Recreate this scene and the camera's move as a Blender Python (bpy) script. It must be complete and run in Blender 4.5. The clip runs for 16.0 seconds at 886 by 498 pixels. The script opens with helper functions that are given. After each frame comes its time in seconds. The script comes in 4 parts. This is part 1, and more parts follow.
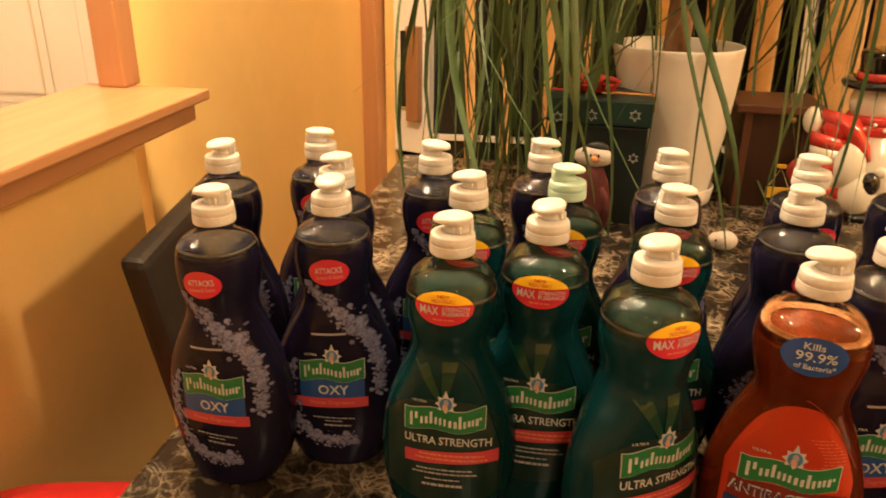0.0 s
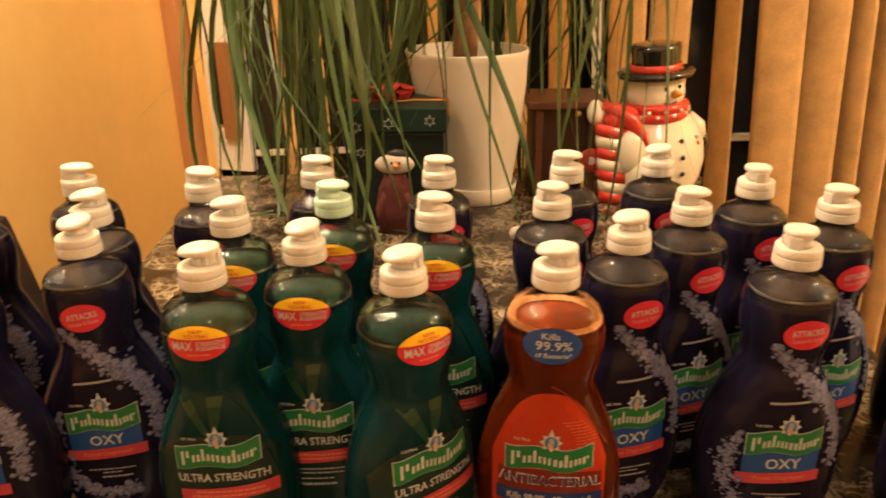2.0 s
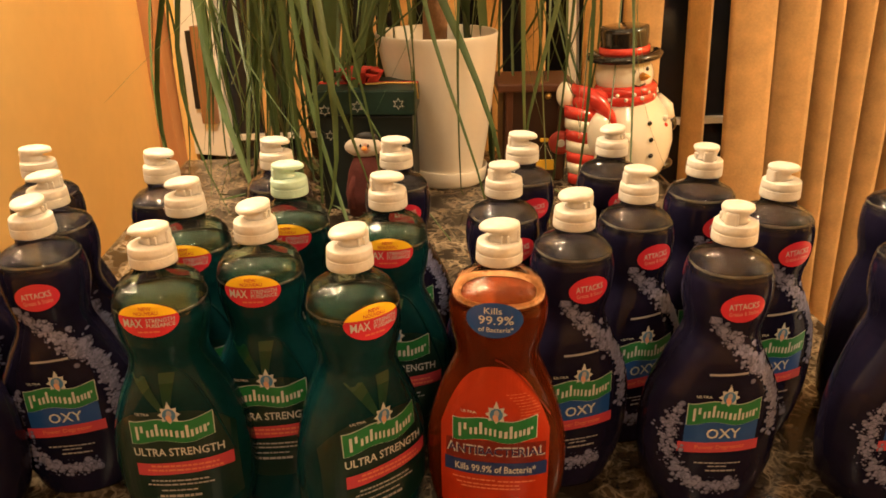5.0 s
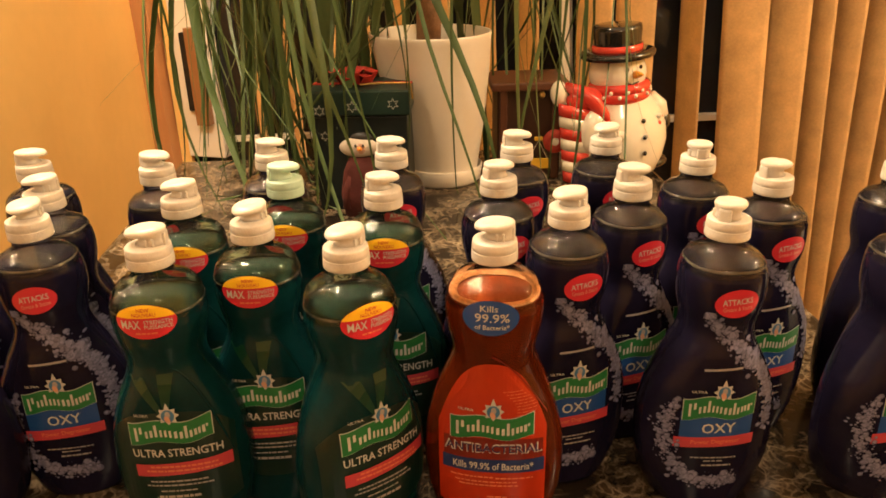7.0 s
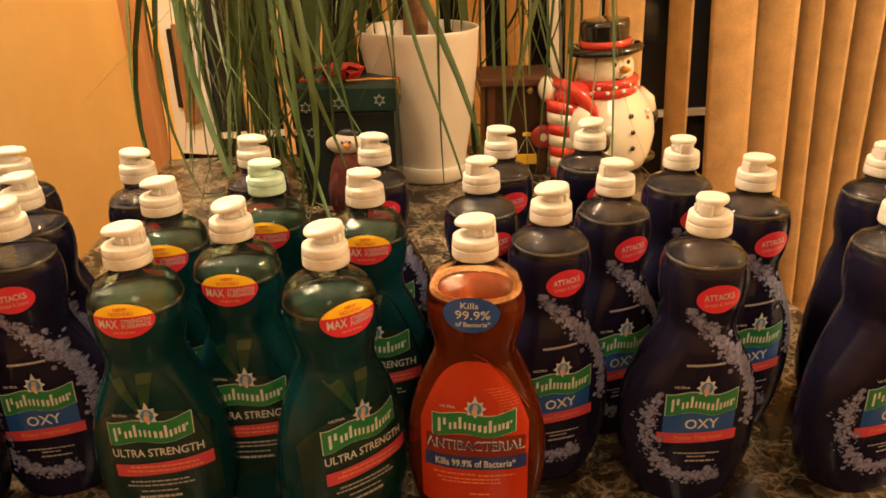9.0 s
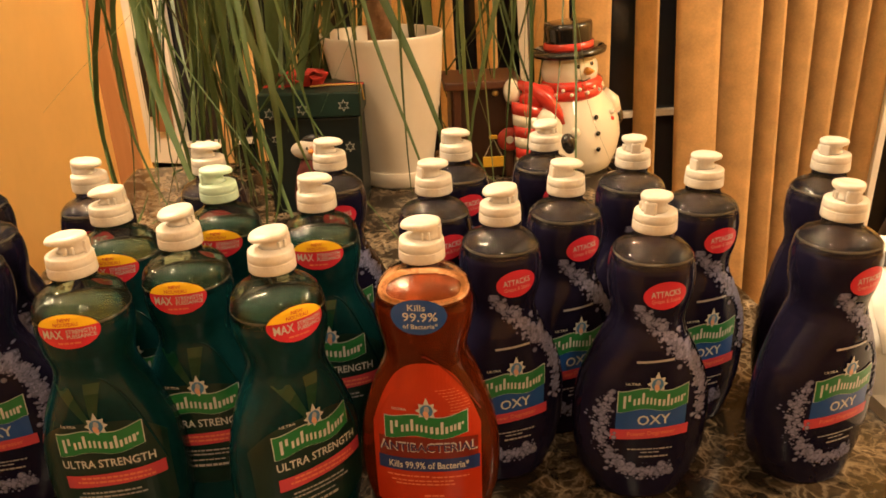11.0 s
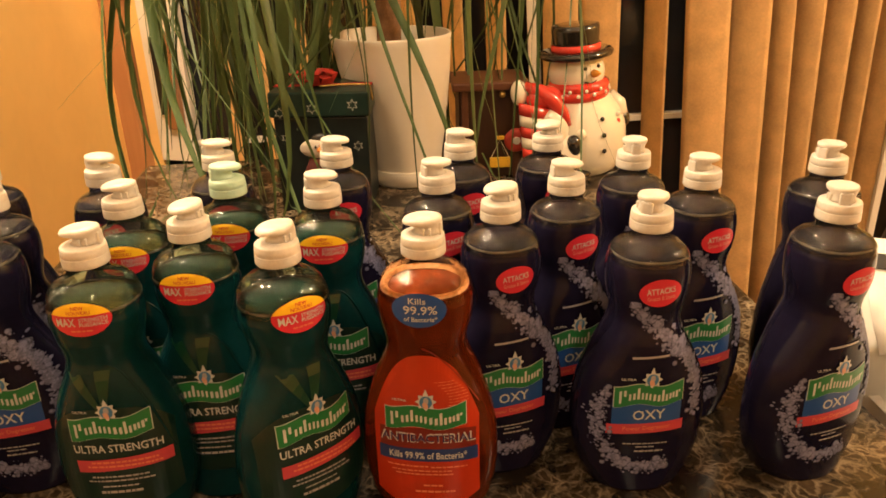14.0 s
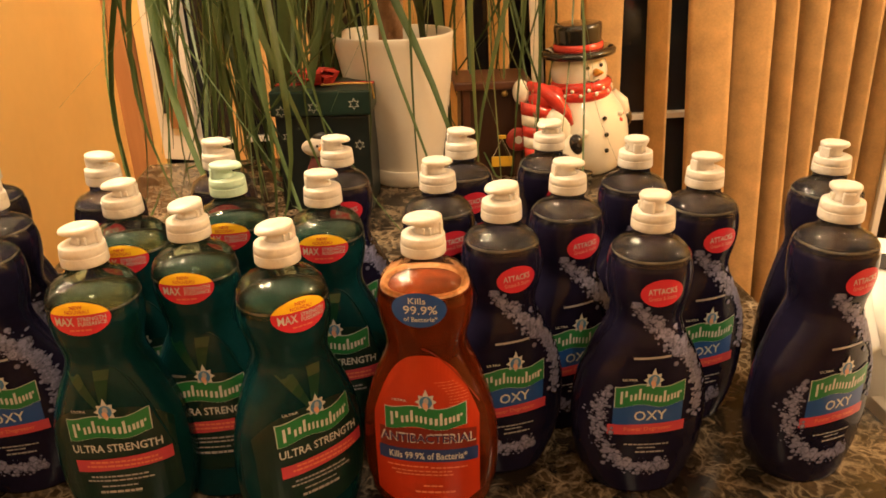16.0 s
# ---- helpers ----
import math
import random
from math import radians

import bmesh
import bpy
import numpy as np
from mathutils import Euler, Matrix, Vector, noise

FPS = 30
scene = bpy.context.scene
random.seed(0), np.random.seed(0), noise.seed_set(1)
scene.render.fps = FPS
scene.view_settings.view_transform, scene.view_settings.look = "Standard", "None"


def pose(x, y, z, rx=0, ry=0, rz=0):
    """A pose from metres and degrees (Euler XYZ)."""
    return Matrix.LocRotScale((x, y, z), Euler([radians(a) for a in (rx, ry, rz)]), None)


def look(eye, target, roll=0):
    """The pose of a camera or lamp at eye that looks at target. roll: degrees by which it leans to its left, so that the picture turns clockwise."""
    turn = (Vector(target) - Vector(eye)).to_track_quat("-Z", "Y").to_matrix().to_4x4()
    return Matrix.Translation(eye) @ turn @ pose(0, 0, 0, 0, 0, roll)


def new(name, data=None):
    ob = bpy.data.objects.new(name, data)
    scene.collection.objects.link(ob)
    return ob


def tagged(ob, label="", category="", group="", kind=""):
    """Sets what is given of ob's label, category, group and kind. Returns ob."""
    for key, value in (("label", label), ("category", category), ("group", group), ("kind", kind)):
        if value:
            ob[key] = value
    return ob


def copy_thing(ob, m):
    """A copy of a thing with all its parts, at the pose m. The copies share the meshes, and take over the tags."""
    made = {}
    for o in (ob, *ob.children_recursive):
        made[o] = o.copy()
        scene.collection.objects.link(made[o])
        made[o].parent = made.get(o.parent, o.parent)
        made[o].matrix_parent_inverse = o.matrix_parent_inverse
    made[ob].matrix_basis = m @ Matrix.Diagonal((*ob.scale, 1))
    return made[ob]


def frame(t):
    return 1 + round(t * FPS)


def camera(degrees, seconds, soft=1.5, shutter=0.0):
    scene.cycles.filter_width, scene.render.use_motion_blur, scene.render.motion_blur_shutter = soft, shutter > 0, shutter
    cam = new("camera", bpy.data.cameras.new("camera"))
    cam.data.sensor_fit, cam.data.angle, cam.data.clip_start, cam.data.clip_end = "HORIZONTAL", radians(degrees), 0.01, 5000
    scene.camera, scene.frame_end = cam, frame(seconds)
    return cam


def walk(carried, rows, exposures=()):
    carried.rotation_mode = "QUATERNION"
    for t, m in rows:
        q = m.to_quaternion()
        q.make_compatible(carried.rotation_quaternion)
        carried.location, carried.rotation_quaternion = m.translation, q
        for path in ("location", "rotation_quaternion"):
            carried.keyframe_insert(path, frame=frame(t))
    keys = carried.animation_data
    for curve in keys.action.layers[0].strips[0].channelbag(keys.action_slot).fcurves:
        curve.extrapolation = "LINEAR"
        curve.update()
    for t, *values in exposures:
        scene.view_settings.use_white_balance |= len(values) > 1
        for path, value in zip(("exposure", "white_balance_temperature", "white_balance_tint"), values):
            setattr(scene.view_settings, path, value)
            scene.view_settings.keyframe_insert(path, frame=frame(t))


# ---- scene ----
cam = camera(61.2, 16.0, 1.65, 0.5)
PATH = [
    (0, (0.106, 0.087, 1.302), (0.044, 1.933, 0.535), 0.8),
    (0.5, (0.11, 0.092, 1.303), (0.145, 1.928, 0.51), 1.1),
    (1, (0.13, 0.098, 1.306), (0.293, 1.928, 0.515), 0.2),
    (1.5, (0.155, 0.095, 1.307), (0.419, 1.92, 0.533), -0.4),
    (2, (0.175, 0.084, 1.311), (0.489, 1.91, 0.557), -0.9),
    (2.5, (0.201, 0.074, 1.314), (0.617, 1.884, 0.574), -1.5),
    (3, (0.204, 0.064, 1.31), (0.635, 1.861, 0.545), -0.4),
    (3.5, (0.206, 0.061, 1.308), (0.608, 1.856, 0.524), -0.7),
    (4, (0.202, 0.062, 1.31), (0.569, 1.866, 0.529), -0.6),
    (4.5, (0.2, 0.067, 1.31), (0.545, 1.872, 0.52), -0.8),
    (7, (0.199, 0.064, 1.311), (0.553, 1.866, 0.519), -1.3),
    (7.5, (0.204, 0.062, 1.31), (0.581, 1.864, 0.53), -1.2),
    (8, (0.202, 0.064, 1.31), (0.555, 1.87, 0.528), -1.3),
    (8.5, (0.206, 0.068, 1.309), (0.583, 1.865, 0.514), -1.5),
    (9, (0.208, 0.065, 1.31), (0.578, 1.86, 0.508), -1.4),
    (9.2, (0.208, 0.068, 1.307), (0.609, 1.853, 0.498), -1.1),
    (11.3, (0.232, 0.051, 1.31), (0.647, 1.844, 0.529), -2.4),
    (11.5, (0.231, 0.045, 1.316), (0.633, 1.852, 0.559), -3.2),
    (12, (0.235, 0.042, 1.314), (0.644, 1.839, 0.539), -3.2),
    (12.5, (0.235, 0.044, 1.311), (0.64, 1.838, 0.523), -2.1),
    (13, (0.238, 0.047, 1.311), (0.661, 1.837, 0.526), -2.0),
    (13.5, (0.235, 0.048, 1.308), (0.652, 1.832, 0.507), -1.6),
    (14, (0.233, 0.042, 1.311), (0.624, 1.838, 0.522), -1.7),
    (14.5, (0.235, 0.039, 1.312), (0.621, 1.84, 0.533), -2.1),
    (15, (0.238, 0.042, 1.31), (0.631, 1.838, 0.522), -1.9),
    (15.5, (0.238, 0.043, 1.309), (0.626, 1.839, 0.518), -1.8),
    (16, (0.235, 0.044, 1.31), (0.619, 1.84, 0.52), -1.7),
]
walk(cam, [(t, look(eye, target, roll)) for t, eye, target, roll in PATH])

# ---- world, lights ----
CT = 0.8975                     # height of the counter top
TH = radians(-7.5)              # turn of the counter and the left wall
ARCH = Matrix.Rotation(TH, 4, "Z")


def W(u, v, z=0.0):
    """A place of the counter's own axes (u across, v ahead) in the world."""
    return ARCH @ Vector((u, v, z))


world = bpy.data.worlds.new("night")
scene.world = world
world.use_nodes = True
world.node_tree.nodes["Background"].inputs[0].default_value = (0.010, 0.012, 0.020, 1)
world.node_tree.nodes["Background"].inputs[1].default_value = 0.3


def lamp(name, at, to, size, watts, colour):
    data = bpy.data.lights.new(name, "AREA")
    data.shape, data.size, data.energy, data.color = "DISK", size, watts, colour
    ob = new(name, data)
    ob.matrix_world = look(at, to)
    return ob


WARM = (1.0, 0.755, 0.485)
LAMP = Vector((2.0, 0.30, 2.26))   # the room's main lamp, out of view
HALL = W(-1.15, 0.9, 2.34)
globe = bpy.data.lights.new("globe_light", "POINT")
globe.energy, globe.color, globe.shadow_soft_size = 84, WARM, 0.11
new("globe_light", globe).location = LAMP
# unseen fill lamp over the counter, added to brighten the left wall
WALL_FILL = W(-0.24, 0.98, 2.08)
near = bpy.data.lights.new("counter_globe_light", "POINT")
near.energy, near.color, near.shadow_soft_size = 79, WARM, 0.09
new("counter_globe_light", near).location = WALL_FILL
# unseen fill behind the camera, added to lift the bottle fronts
lamp("room_lamp_light", (0.30, -1.15, 2.36), (0.30, -1.05, 0), 0.35, 20, WARM)
lamp("hall_lamp_light", HALL, HALL - Vector((0, 0, 1)), 0.25, 22, (1.0, 0.74, 0.48))


# ---- materials ----
def mat(name, colour, rough=0.5, metal=0.0, vary=0.12, scale=30.0, bump=0.0, bscale=200.0, coat=0.0, trans=0.0,
        spec=0.5, ior=1.45, island=0.0, sss=0.0):
    """A Principled surface whose colour varies at two scales, with fine relief."""
    m = bpy.data.materials.new(name)
    m.use_nodes = True
    nt = m.node_tree
    p = nt.nodes["Principled BSDF"]
    p.inputs["Roughness"].default_value, p.inputs["Metallic"].default_value = rough, metal
    p.inputs["Coat Weight"].default_value, p.inputs["Coat Roughness"].default_value = coat, 0.05
    p.inputs["Transmission Weight"].default_value, p.inputs["IOR"].default_value = trans, ior
    p.inputs["Specular IOR Level"].default_value = spec
    if sss:
        p.inputs["Subsurface Weight"].default_value, p.inputs["Subsurface Scale"].default_value = sss, 0.006
        p.inputs["Subsurface Radius"].default_value = (1.0, 0.95, 0.85)
    tc = nt.nodes.new("ShaderNodeTexCoord")
    if vary:
        n1, n2 = nt.nodes.new("ShaderNodeTexNoise"), nt.nodes.new("ShaderNodeTexNoise")
        n1.inputs["Scale"].default_value, n2.inputs["Scale"].default_value = scale, scale * 9
        n1.inputs["Detail"].default_value = 4
        for n in (n1, n2):
            nt.links.new(tc.outputs["Object"], n.inputs["Vector"])
        add = nt.nodes.new("ShaderNodeMath")
        add.operation = "MULTIPLY_ADD"
        nt.links.new(n2.outputs["Fac"], add.inputs[0])
        add.inputs[1].default_value = 0.4
        nt.links.new(n1.outputs["Fac"], add.inputs[2])
        last = add.outputs[0]
        if island:
            geo = nt.nodes.new("ShaderNodeNewGeometry")
            ad2 = nt.nodes.new("ShaderNodeMath")
            ad2.operation = "MULTIPLY_ADD"
            nt.links.new(geo.outputs["Random Per Island"], ad2.inputs[0])
            ad2.inputs[1].default_value = island
            nt.links.new(last, ad2.inputs[2])
            last = ad2.outputs[0]
        ramp = nt.nodes.new("ShaderNodeMapRange")
        ramp.inputs[1].default_value, ramp.inputs[2].default_value = 0.4, 1.0 + island
        ramp.inputs[3].default_value, ramp.inputs[4].default_value = 1 - vary, 1 + vary
        nt.links.new(last, ramp.inputs[0])
        mul = nt.nodes.new("ShaderNodeMix")
        mul.data_type, mul.blend_type = "RGBA", "MULTIPLY"
        mul.inputs[0].default_value = 1.0
        mul.inputs[6].default_value = (*colour, 1)
        nt.links.new(ramp.outputs[0], mul.inputs[7])
        nt.links.new(mul.outputs[2], p.inputs["Base Color"])
    else:
        p.inputs["Base Color"].default_value = (*colour, 1)
    if bump:
        nb, b = nt.nodes.new("ShaderNodeTexNoise"), nt.nodes.new("ShaderNodeBump")
        nb.inputs["Scale"].default_value, b.inputs["Strength"].default_value, b.inputs["Distance"].default_value = bscale, bump, 0.002
        nt.links.new(tc.outputs["Object"], nb.inputs["Vector"])
        nt.links.new(nb.outputs["Fac"], b.inputs["Height"])
        nt.links.new(b.outputs[0], p.inputs["Normal"])
    return m


def clear_plastic(name, tint):
    """Thin clear plastic: see-through with a gloss that grows at grazing angles."""
    m = bpy.data.materials.new(name)
    m.use_nodes = True
    nt = m.node_tree
    nt.nodes.remove(nt.nodes["Principled BSDF"])
    t, g, mix, f = (nt.nodes.new("ShaderNode" + k) for k in ("BsdfTransparent", "BsdfGlossy", "MixShader", "Fresnel"))
    t.inputs[0].default_value = (*tint, 1)
    g.inputs["Roughness"].default_value = 0.035
    f.inputs[0].default_value = 1.30
    tc, wob, bmp = nt.nodes.new("ShaderNodeTexCoord"), nt.nodes.new("ShaderNodeTexNoise"), nt.nodes.new("ShaderNodeBump")
    wob.inputs["Scale"].default_value, wob.inputs["Detail"].default_value = 55, 3
    bmp.inputs["Strength"].default_value, bmp.inputs["Distance"].default_value = 0.9, 0.005
    nt.links.new(tc.outputs["Object"], wob.inputs["Vector"])
    nt.links.new(wob.outputs["Fac"], bmp.inputs["Height"])
    nt.links.new(bmp.outputs[0], g.inputs["Normal"])
    nt.links.new(f.outputs[0], mix.inputs[0])
    nt.links.new(t.outputs[0], mix.inputs[1])
    nt.links.new(g.outputs[0], mix.inputs[2])
    haze, mix2 = nt.nodes.new("ShaderNodeBsdfDiffuse"), nt.nodes.new("ShaderNodeMixShader")
    haze.inputs[0].default_value = (0.85 * tint[0], 0.72 * tint[1], 0.58 * tint[2], 1)
    mix2.inputs[0].default_value = 0.004
    nt.links.new(mix.outputs[0], mix2.inputs[1])
    nt.links.new(haze.outputs[0], mix2.inputs[2])
    nt.links.new(mix2.outputs[0], nt.nodes["Material Output"].inputs[0])
    return m


def marble(name):
    """Dark brown polished marble with cream veins and paler patches."""
    m = mat(name, (0.03, 0.02, 0.014), rough=0.17, vary=0, coat=0.04, spec=0.25)
    nt = m.node_tree
    p = nt.nodes["Principled BSDF"]
    tc = nt.nodes.new("ShaderNodeTexCoord")
    warp = nt.nodes.new("ShaderNodeTexNoise")
    warp.inputs["Scale"].default_value, warp.inputs["Detail"].default_value = 26, 8
    nt.links.new(tc.outputs["Object"], warp.inputs["Vector"])
    mixv = nt.nodes.new("ShaderNodeMix")
    mixv.data_type, mixv.blend_type = "RGBA", "LINEAR_LIGHT"
    mixv.inputs[0].default_value = 0.026
    nt.links.new(tc.outputs["Object"], mixv.inputs[6])
    nt.links.new(warp.outputs["Color"], mixv.inputs[7])
    def veins(scale, width, level):
        v = nt.nodes.new("ShaderNodeTexVoronoi")
        v.feature = "DISTANCE_TO_EDGE"
        v.inputs["Scale"].default_value = scale
        nt.links.new(mixv.outputs[2], v.inputs["Vector"])
        r = nt.nodes.new("ShaderNodeMapRange")
        r.inputs[1].default_value, r.inputs[2].default_value = 0.0, width
        r.inputs[3].default_value, r.inputs[4].default_value = level, 0.0
        nt.links.new(v.outputs["Distance"], r.inputs[0])
        return r.outputs[0]
    a, b = veins(34, 0.060, 0.8), veins(85, 0.16, 0.8)
    big = nt.nodes.new("ShaderNodeTexNoise")
    big.inputs["Scale"].default_value, big.inputs["Detail"].default_value = 17, 9
    big.inputs["Roughness"].default_value = 0.68
    nt.links.new(mixv.outputs[2], big.inputs["Vector"])
    patch = nt.nodes.new("ShaderNodeMapRange")
    patch.inputs[1].default_value, patch.inputs[2].default_value = 0.44, 0.70
    nt.links.new(big.outputs["Fac"], patch.inputs[0])
    mul = nt.nodes.new("ShaderNodeMath")
    mul.operation = "MULTIPLY"
    nt.links.new(b, mul.inputs[0])
    nt.links.new(patch.outputs[0], mul.inputs[1])
    mul2 = nt.nodes.new("ShaderNodeMath")
    mul2.operation = "MULTIPLY"
    nt.links.new(a, mul2.inputs[0])
    thin = nt.nodes.new("ShaderNodeMapRange")
    thin.inputs[1].default_value, thin.inputs[2].default_value = 0.40, 0.64
    nt.links.new(big.outputs["Fac"], thin.inputs[0])
    nt.links.new(thin.outputs[0], mul2.inputs[1])
    mx = nt.nodes.new("ShaderNodeMath")
    mx.operation = "MAXIMUM"
    nt.links.new(mul.outputs[0], mx.inputs[0])
    nt.links.new(mul2.outputs[0], mx.inputs[1])
    base = nt.nodes.new("ShaderNodeMix")
    base.data_type = "RGBA"
    base.inputs[6].default_value, base.inputs[7].default_value = (0.014, 0.010, 0.007, 1), (0.090, 0.060, 0.034, 1)
    nt.links.new(patch.outputs[0], base.inputs[0])
    fin = nt.nodes.new("ShaderNodeMix")
    fin.data_type = "RGBA"
    fin.inputs[7].default_value = (0.40, 0.32, 0.22, 1)
    nt.links.new(mx.outputs[0], fin.inputs[0])
    nt.links.new(base.outputs[2], fin.inputs[6])
    nt.links.new(fin.outputs[2], p.inputs["Base Color"])
    return m


def wood(name, light, dark, scale=6.0, rough=0.4, axis=1):
    m = mat(name, light, rough=rough, vary=0, coat=0.15)
    nt = m.node_tree
    p = nt.nodes["Principled BSDF"]
    tc, mp = nt.nodes.new("ShaderNodeTexCoord"), nt.nodes.new("ShaderNodeMapping")
    sc = [scale * 12] * 3
    sc[axis] = scale
    mp.inputs["Scale"].default_value = sc
    n, r = nt.nodes.new("ShaderNodeTexNoise"), nt.nodes.new("ShaderNodeMix")
    n.inputs["Scale"].default_value, n.inputs["Detail"].default_value = 1.0, 6
    r.data_type = "RGBA"
    r.inputs[6].default_value, r.inputs[7].default_value = (*dark, 1), (*light, 1)
    nt.links.new(tc.outputs["Object"], mp.inputs["Vector"])
    nt.links.new(mp.outputs[0], n.inputs["Vector"])
    nt.links.new(n.outputs["Fac"], r.inputs[0])
    nt.links.new(r.outputs[2], p.inputs["Base Color"])
    return m


M_WALL = mat("yellow_wall_paint", (0.92, 0.61, 0.215), rough=0.75, vary=0.05, scale=3, bump=0.25, bscale=350)
M_CEIL = mat("white_ceiling_paint", (0.75, 0.70, 0.62), rough=0.9, vary=0.04, scale=4, bump=0.3, bscale=120)
M_FLOOR = wood("brown_floor_wood", (0.22, 0.12, 0.06), (0.12, 0.06, 0.03), 3)
M_MARBLE = marble("dark_marble")
M_OAK = wood("oak_trim_wood", (0.50, 0.25, 0.11), (0.36, 0.16, 0.065), 5)
M_OAKV = wood("oak_casing_wood", (0.50, 0.25, 0.11), (0.38, 0.17, 0.07), 5, axis=2)
M_WHITE = mat("white_gloss_paint", (0.80, 0.76, 0.68), rough=0.35, vary=0.04, scale=6)
M_CAB = wood("cabinet_wood", (0.30, 0.15, 0.07), (0.18, 0.08, 0.035), 5, axis=2)
M_CAP = mat("translucent_white_cap", (0.66, 0.62, 0.555), rough=0.34, vary=0.16, scale=55, sss=0.7, trans=0.10, bump=0.15, bscale=260)
M_CAPG = mat("pale_green_cap", (0.47, 0.64, 0.51), rough=0.38, vary=0.10, scale=60, sss=0.4, bump=0.15, bscale=260)
M_CLEAR = clear_plastic("clear_bottle_plastic", (0.93, 0.94, 0.94))
M_CLEARG = clear_plastic("greenish_bottle_plastic", (0.86, 0.95, 0.90))
M_CLEARO = clear_plastic("orange_bottle_plastic", (0.95, 0.83, 0.72))
M_NAVY = mat("navy_soap", (0.0080, 0.0068, 0.0195), rough=0.14, vary=0.3, scale=25, spec=0.22)
M_GREEN = mat("green_soap", (0.0022, 0.023, 0.027), rough=0.16, vary=0.3, scale=25, spec=0.22)
M_ORANGE = mat("orange_soap", (0.105, 0.0155, 0.003), rough=0.08, vary=0.6, scale=30, spec=0.3, trans=0.45, ior=1.34)
M_NAVYTOP = mat("navy_soap_surface", (0.014, 0.012, 0.024), rough=0.10, vary=0.2, scale=60, spec=0.25)
M_GREENTOP = mat("green_soap_surface", (0.006, 0.022, 0.021), rough=0.12, vary=0.2, scale=60, spec=0.25)
M_FOAM = mat("orange_soap_surface", (0.20, 0.050, 0.014), rough=0.5, vary=0.5, scale=120, bump=0.6, bscale=300)


# pale colour that stands in for the highlight where soap meets plastic
M_MENISCUS_GLINT = mat("soap_edge_glint", (0.15, 0.14, 0.12), rough=0.15, vary=0.8, scale=90, trans=0.4)
M_BUBBLE = mat("pale_foam", (0.86, 0.68, 0.48), rough=0.5, vary=0.4, scale=220, bump=0.6, bscale=500)


def ink(name, colour, rough=0.3, vary=0.06):
    return mat(name, colour, rough=rough, vary=vary, scale=90, coat=0.12)


I_RED = ink("red_print", (0.50, 0.022, 0.045))
I_ROSE = ink("rose_print", (0.40, 0.042, 0.062))
I_YEL = ink("yellow_print", (0.82, 0.50, 0.02))
I_BLUE = ink("blue_print", (0.010, 0.058, 0.24))
I_DKBLUE = ink("dark_blue_print", (0.012, 0.03, 0.13))
I_GRN = ink("green_print", (0.013, 0.145, 0.042))
I_LGRN = ink("light_green_print", (0.002, 0.034, 0.018))
I_WHITE = ink("white_print", (0.46, 0.46, 0.46))
I_GREY = ink("grey_print", (0.30, 0.29, 0.31))
I_SKIN = ink("peach_print", (0.50, 0.28, 0.20))
I_SKY = ink("sky_blue_print", (0.05, 0.16, 0.32))
I_ORNG = ink("orange_label_print", (0.36, 0.026, 0.006))
I_ORNG2 = ink("pale_orange_print", (0.58, 0.17, 0.09))
I_BUB = mat("bubble_print", (0.085, 0.090, 0.160), rough=0.35, vary=0.6, scale=200, island=0.9)
I_BUBIN = mat("bubble_print_middle", (0.165, 0.172, 0.285), rough=0.35, vary=0.5, scale=200, island=0.9)
I_PINK = ink("pale_pink_print", (0.55, 0.24, 0.21))
I_BROWN = ink("brown_print", (0.14, 0.012, 0.006))
I_NAVYP = ink("navy_print", (0.03, 0.02, 0.08))
I_DKGRN = ink("dark_green_print", (0.002, 0.017, 0.014))


# ---- mesh helpers ----
def part(name, bm, material, parent=None, label="", smooth=False):
    me = bpy.data.meshes.new(name)
    bmesh.ops.recalc_face_normals(bm, faces=bm.faces[:])
    bm.to_mesh(me)
    bm.free()
    for mm in (material if isinstance(material, (list, tuple)) else (material,)):
        me.materials.append(mm)
    if smooth:
        me.shade_smooth()
    ob = new(name, me)
    ob.parent = parent
    if label:
        tagged(ob, label)
    if name in ("bubble_print", "plain_mark", "small_print", "dot_pattern", "band_small_print", "sticker_small_print"):
        tagged(ob, kind="stuff")
    return ob


def thing(name, m, label, category, group="", kind=""):
    ob = new(name)
    ob.empty_display_size = 0.05
    ob.matrix_world = m
    return tagged(ob, label, category, group, kind)


def box(x0, x1, y0, y1, z0, z1, bevel=0.0, bm=None):
    out = bm or bmesh.new()
    r = bmesh.ops.create_cube(out, size=1.0)
    for v in r["verts"]:
        v.co = Vector(((x0 + x1) / 2 + v.co.x * (x1 - x0), (y0 + y1) / 2 + v.co.y * (y1 - y0), (z0 + z1) / 2 + v.co.z * (z1 - z0)))
    if bevel:
        edges = {e for v in r["verts"] for e in v.link_edges}
        bmesh.ops.bevel(out, geom=list(edges), offset=bevel, segments=2, affect="EDGES", profile=0.6)
    return out


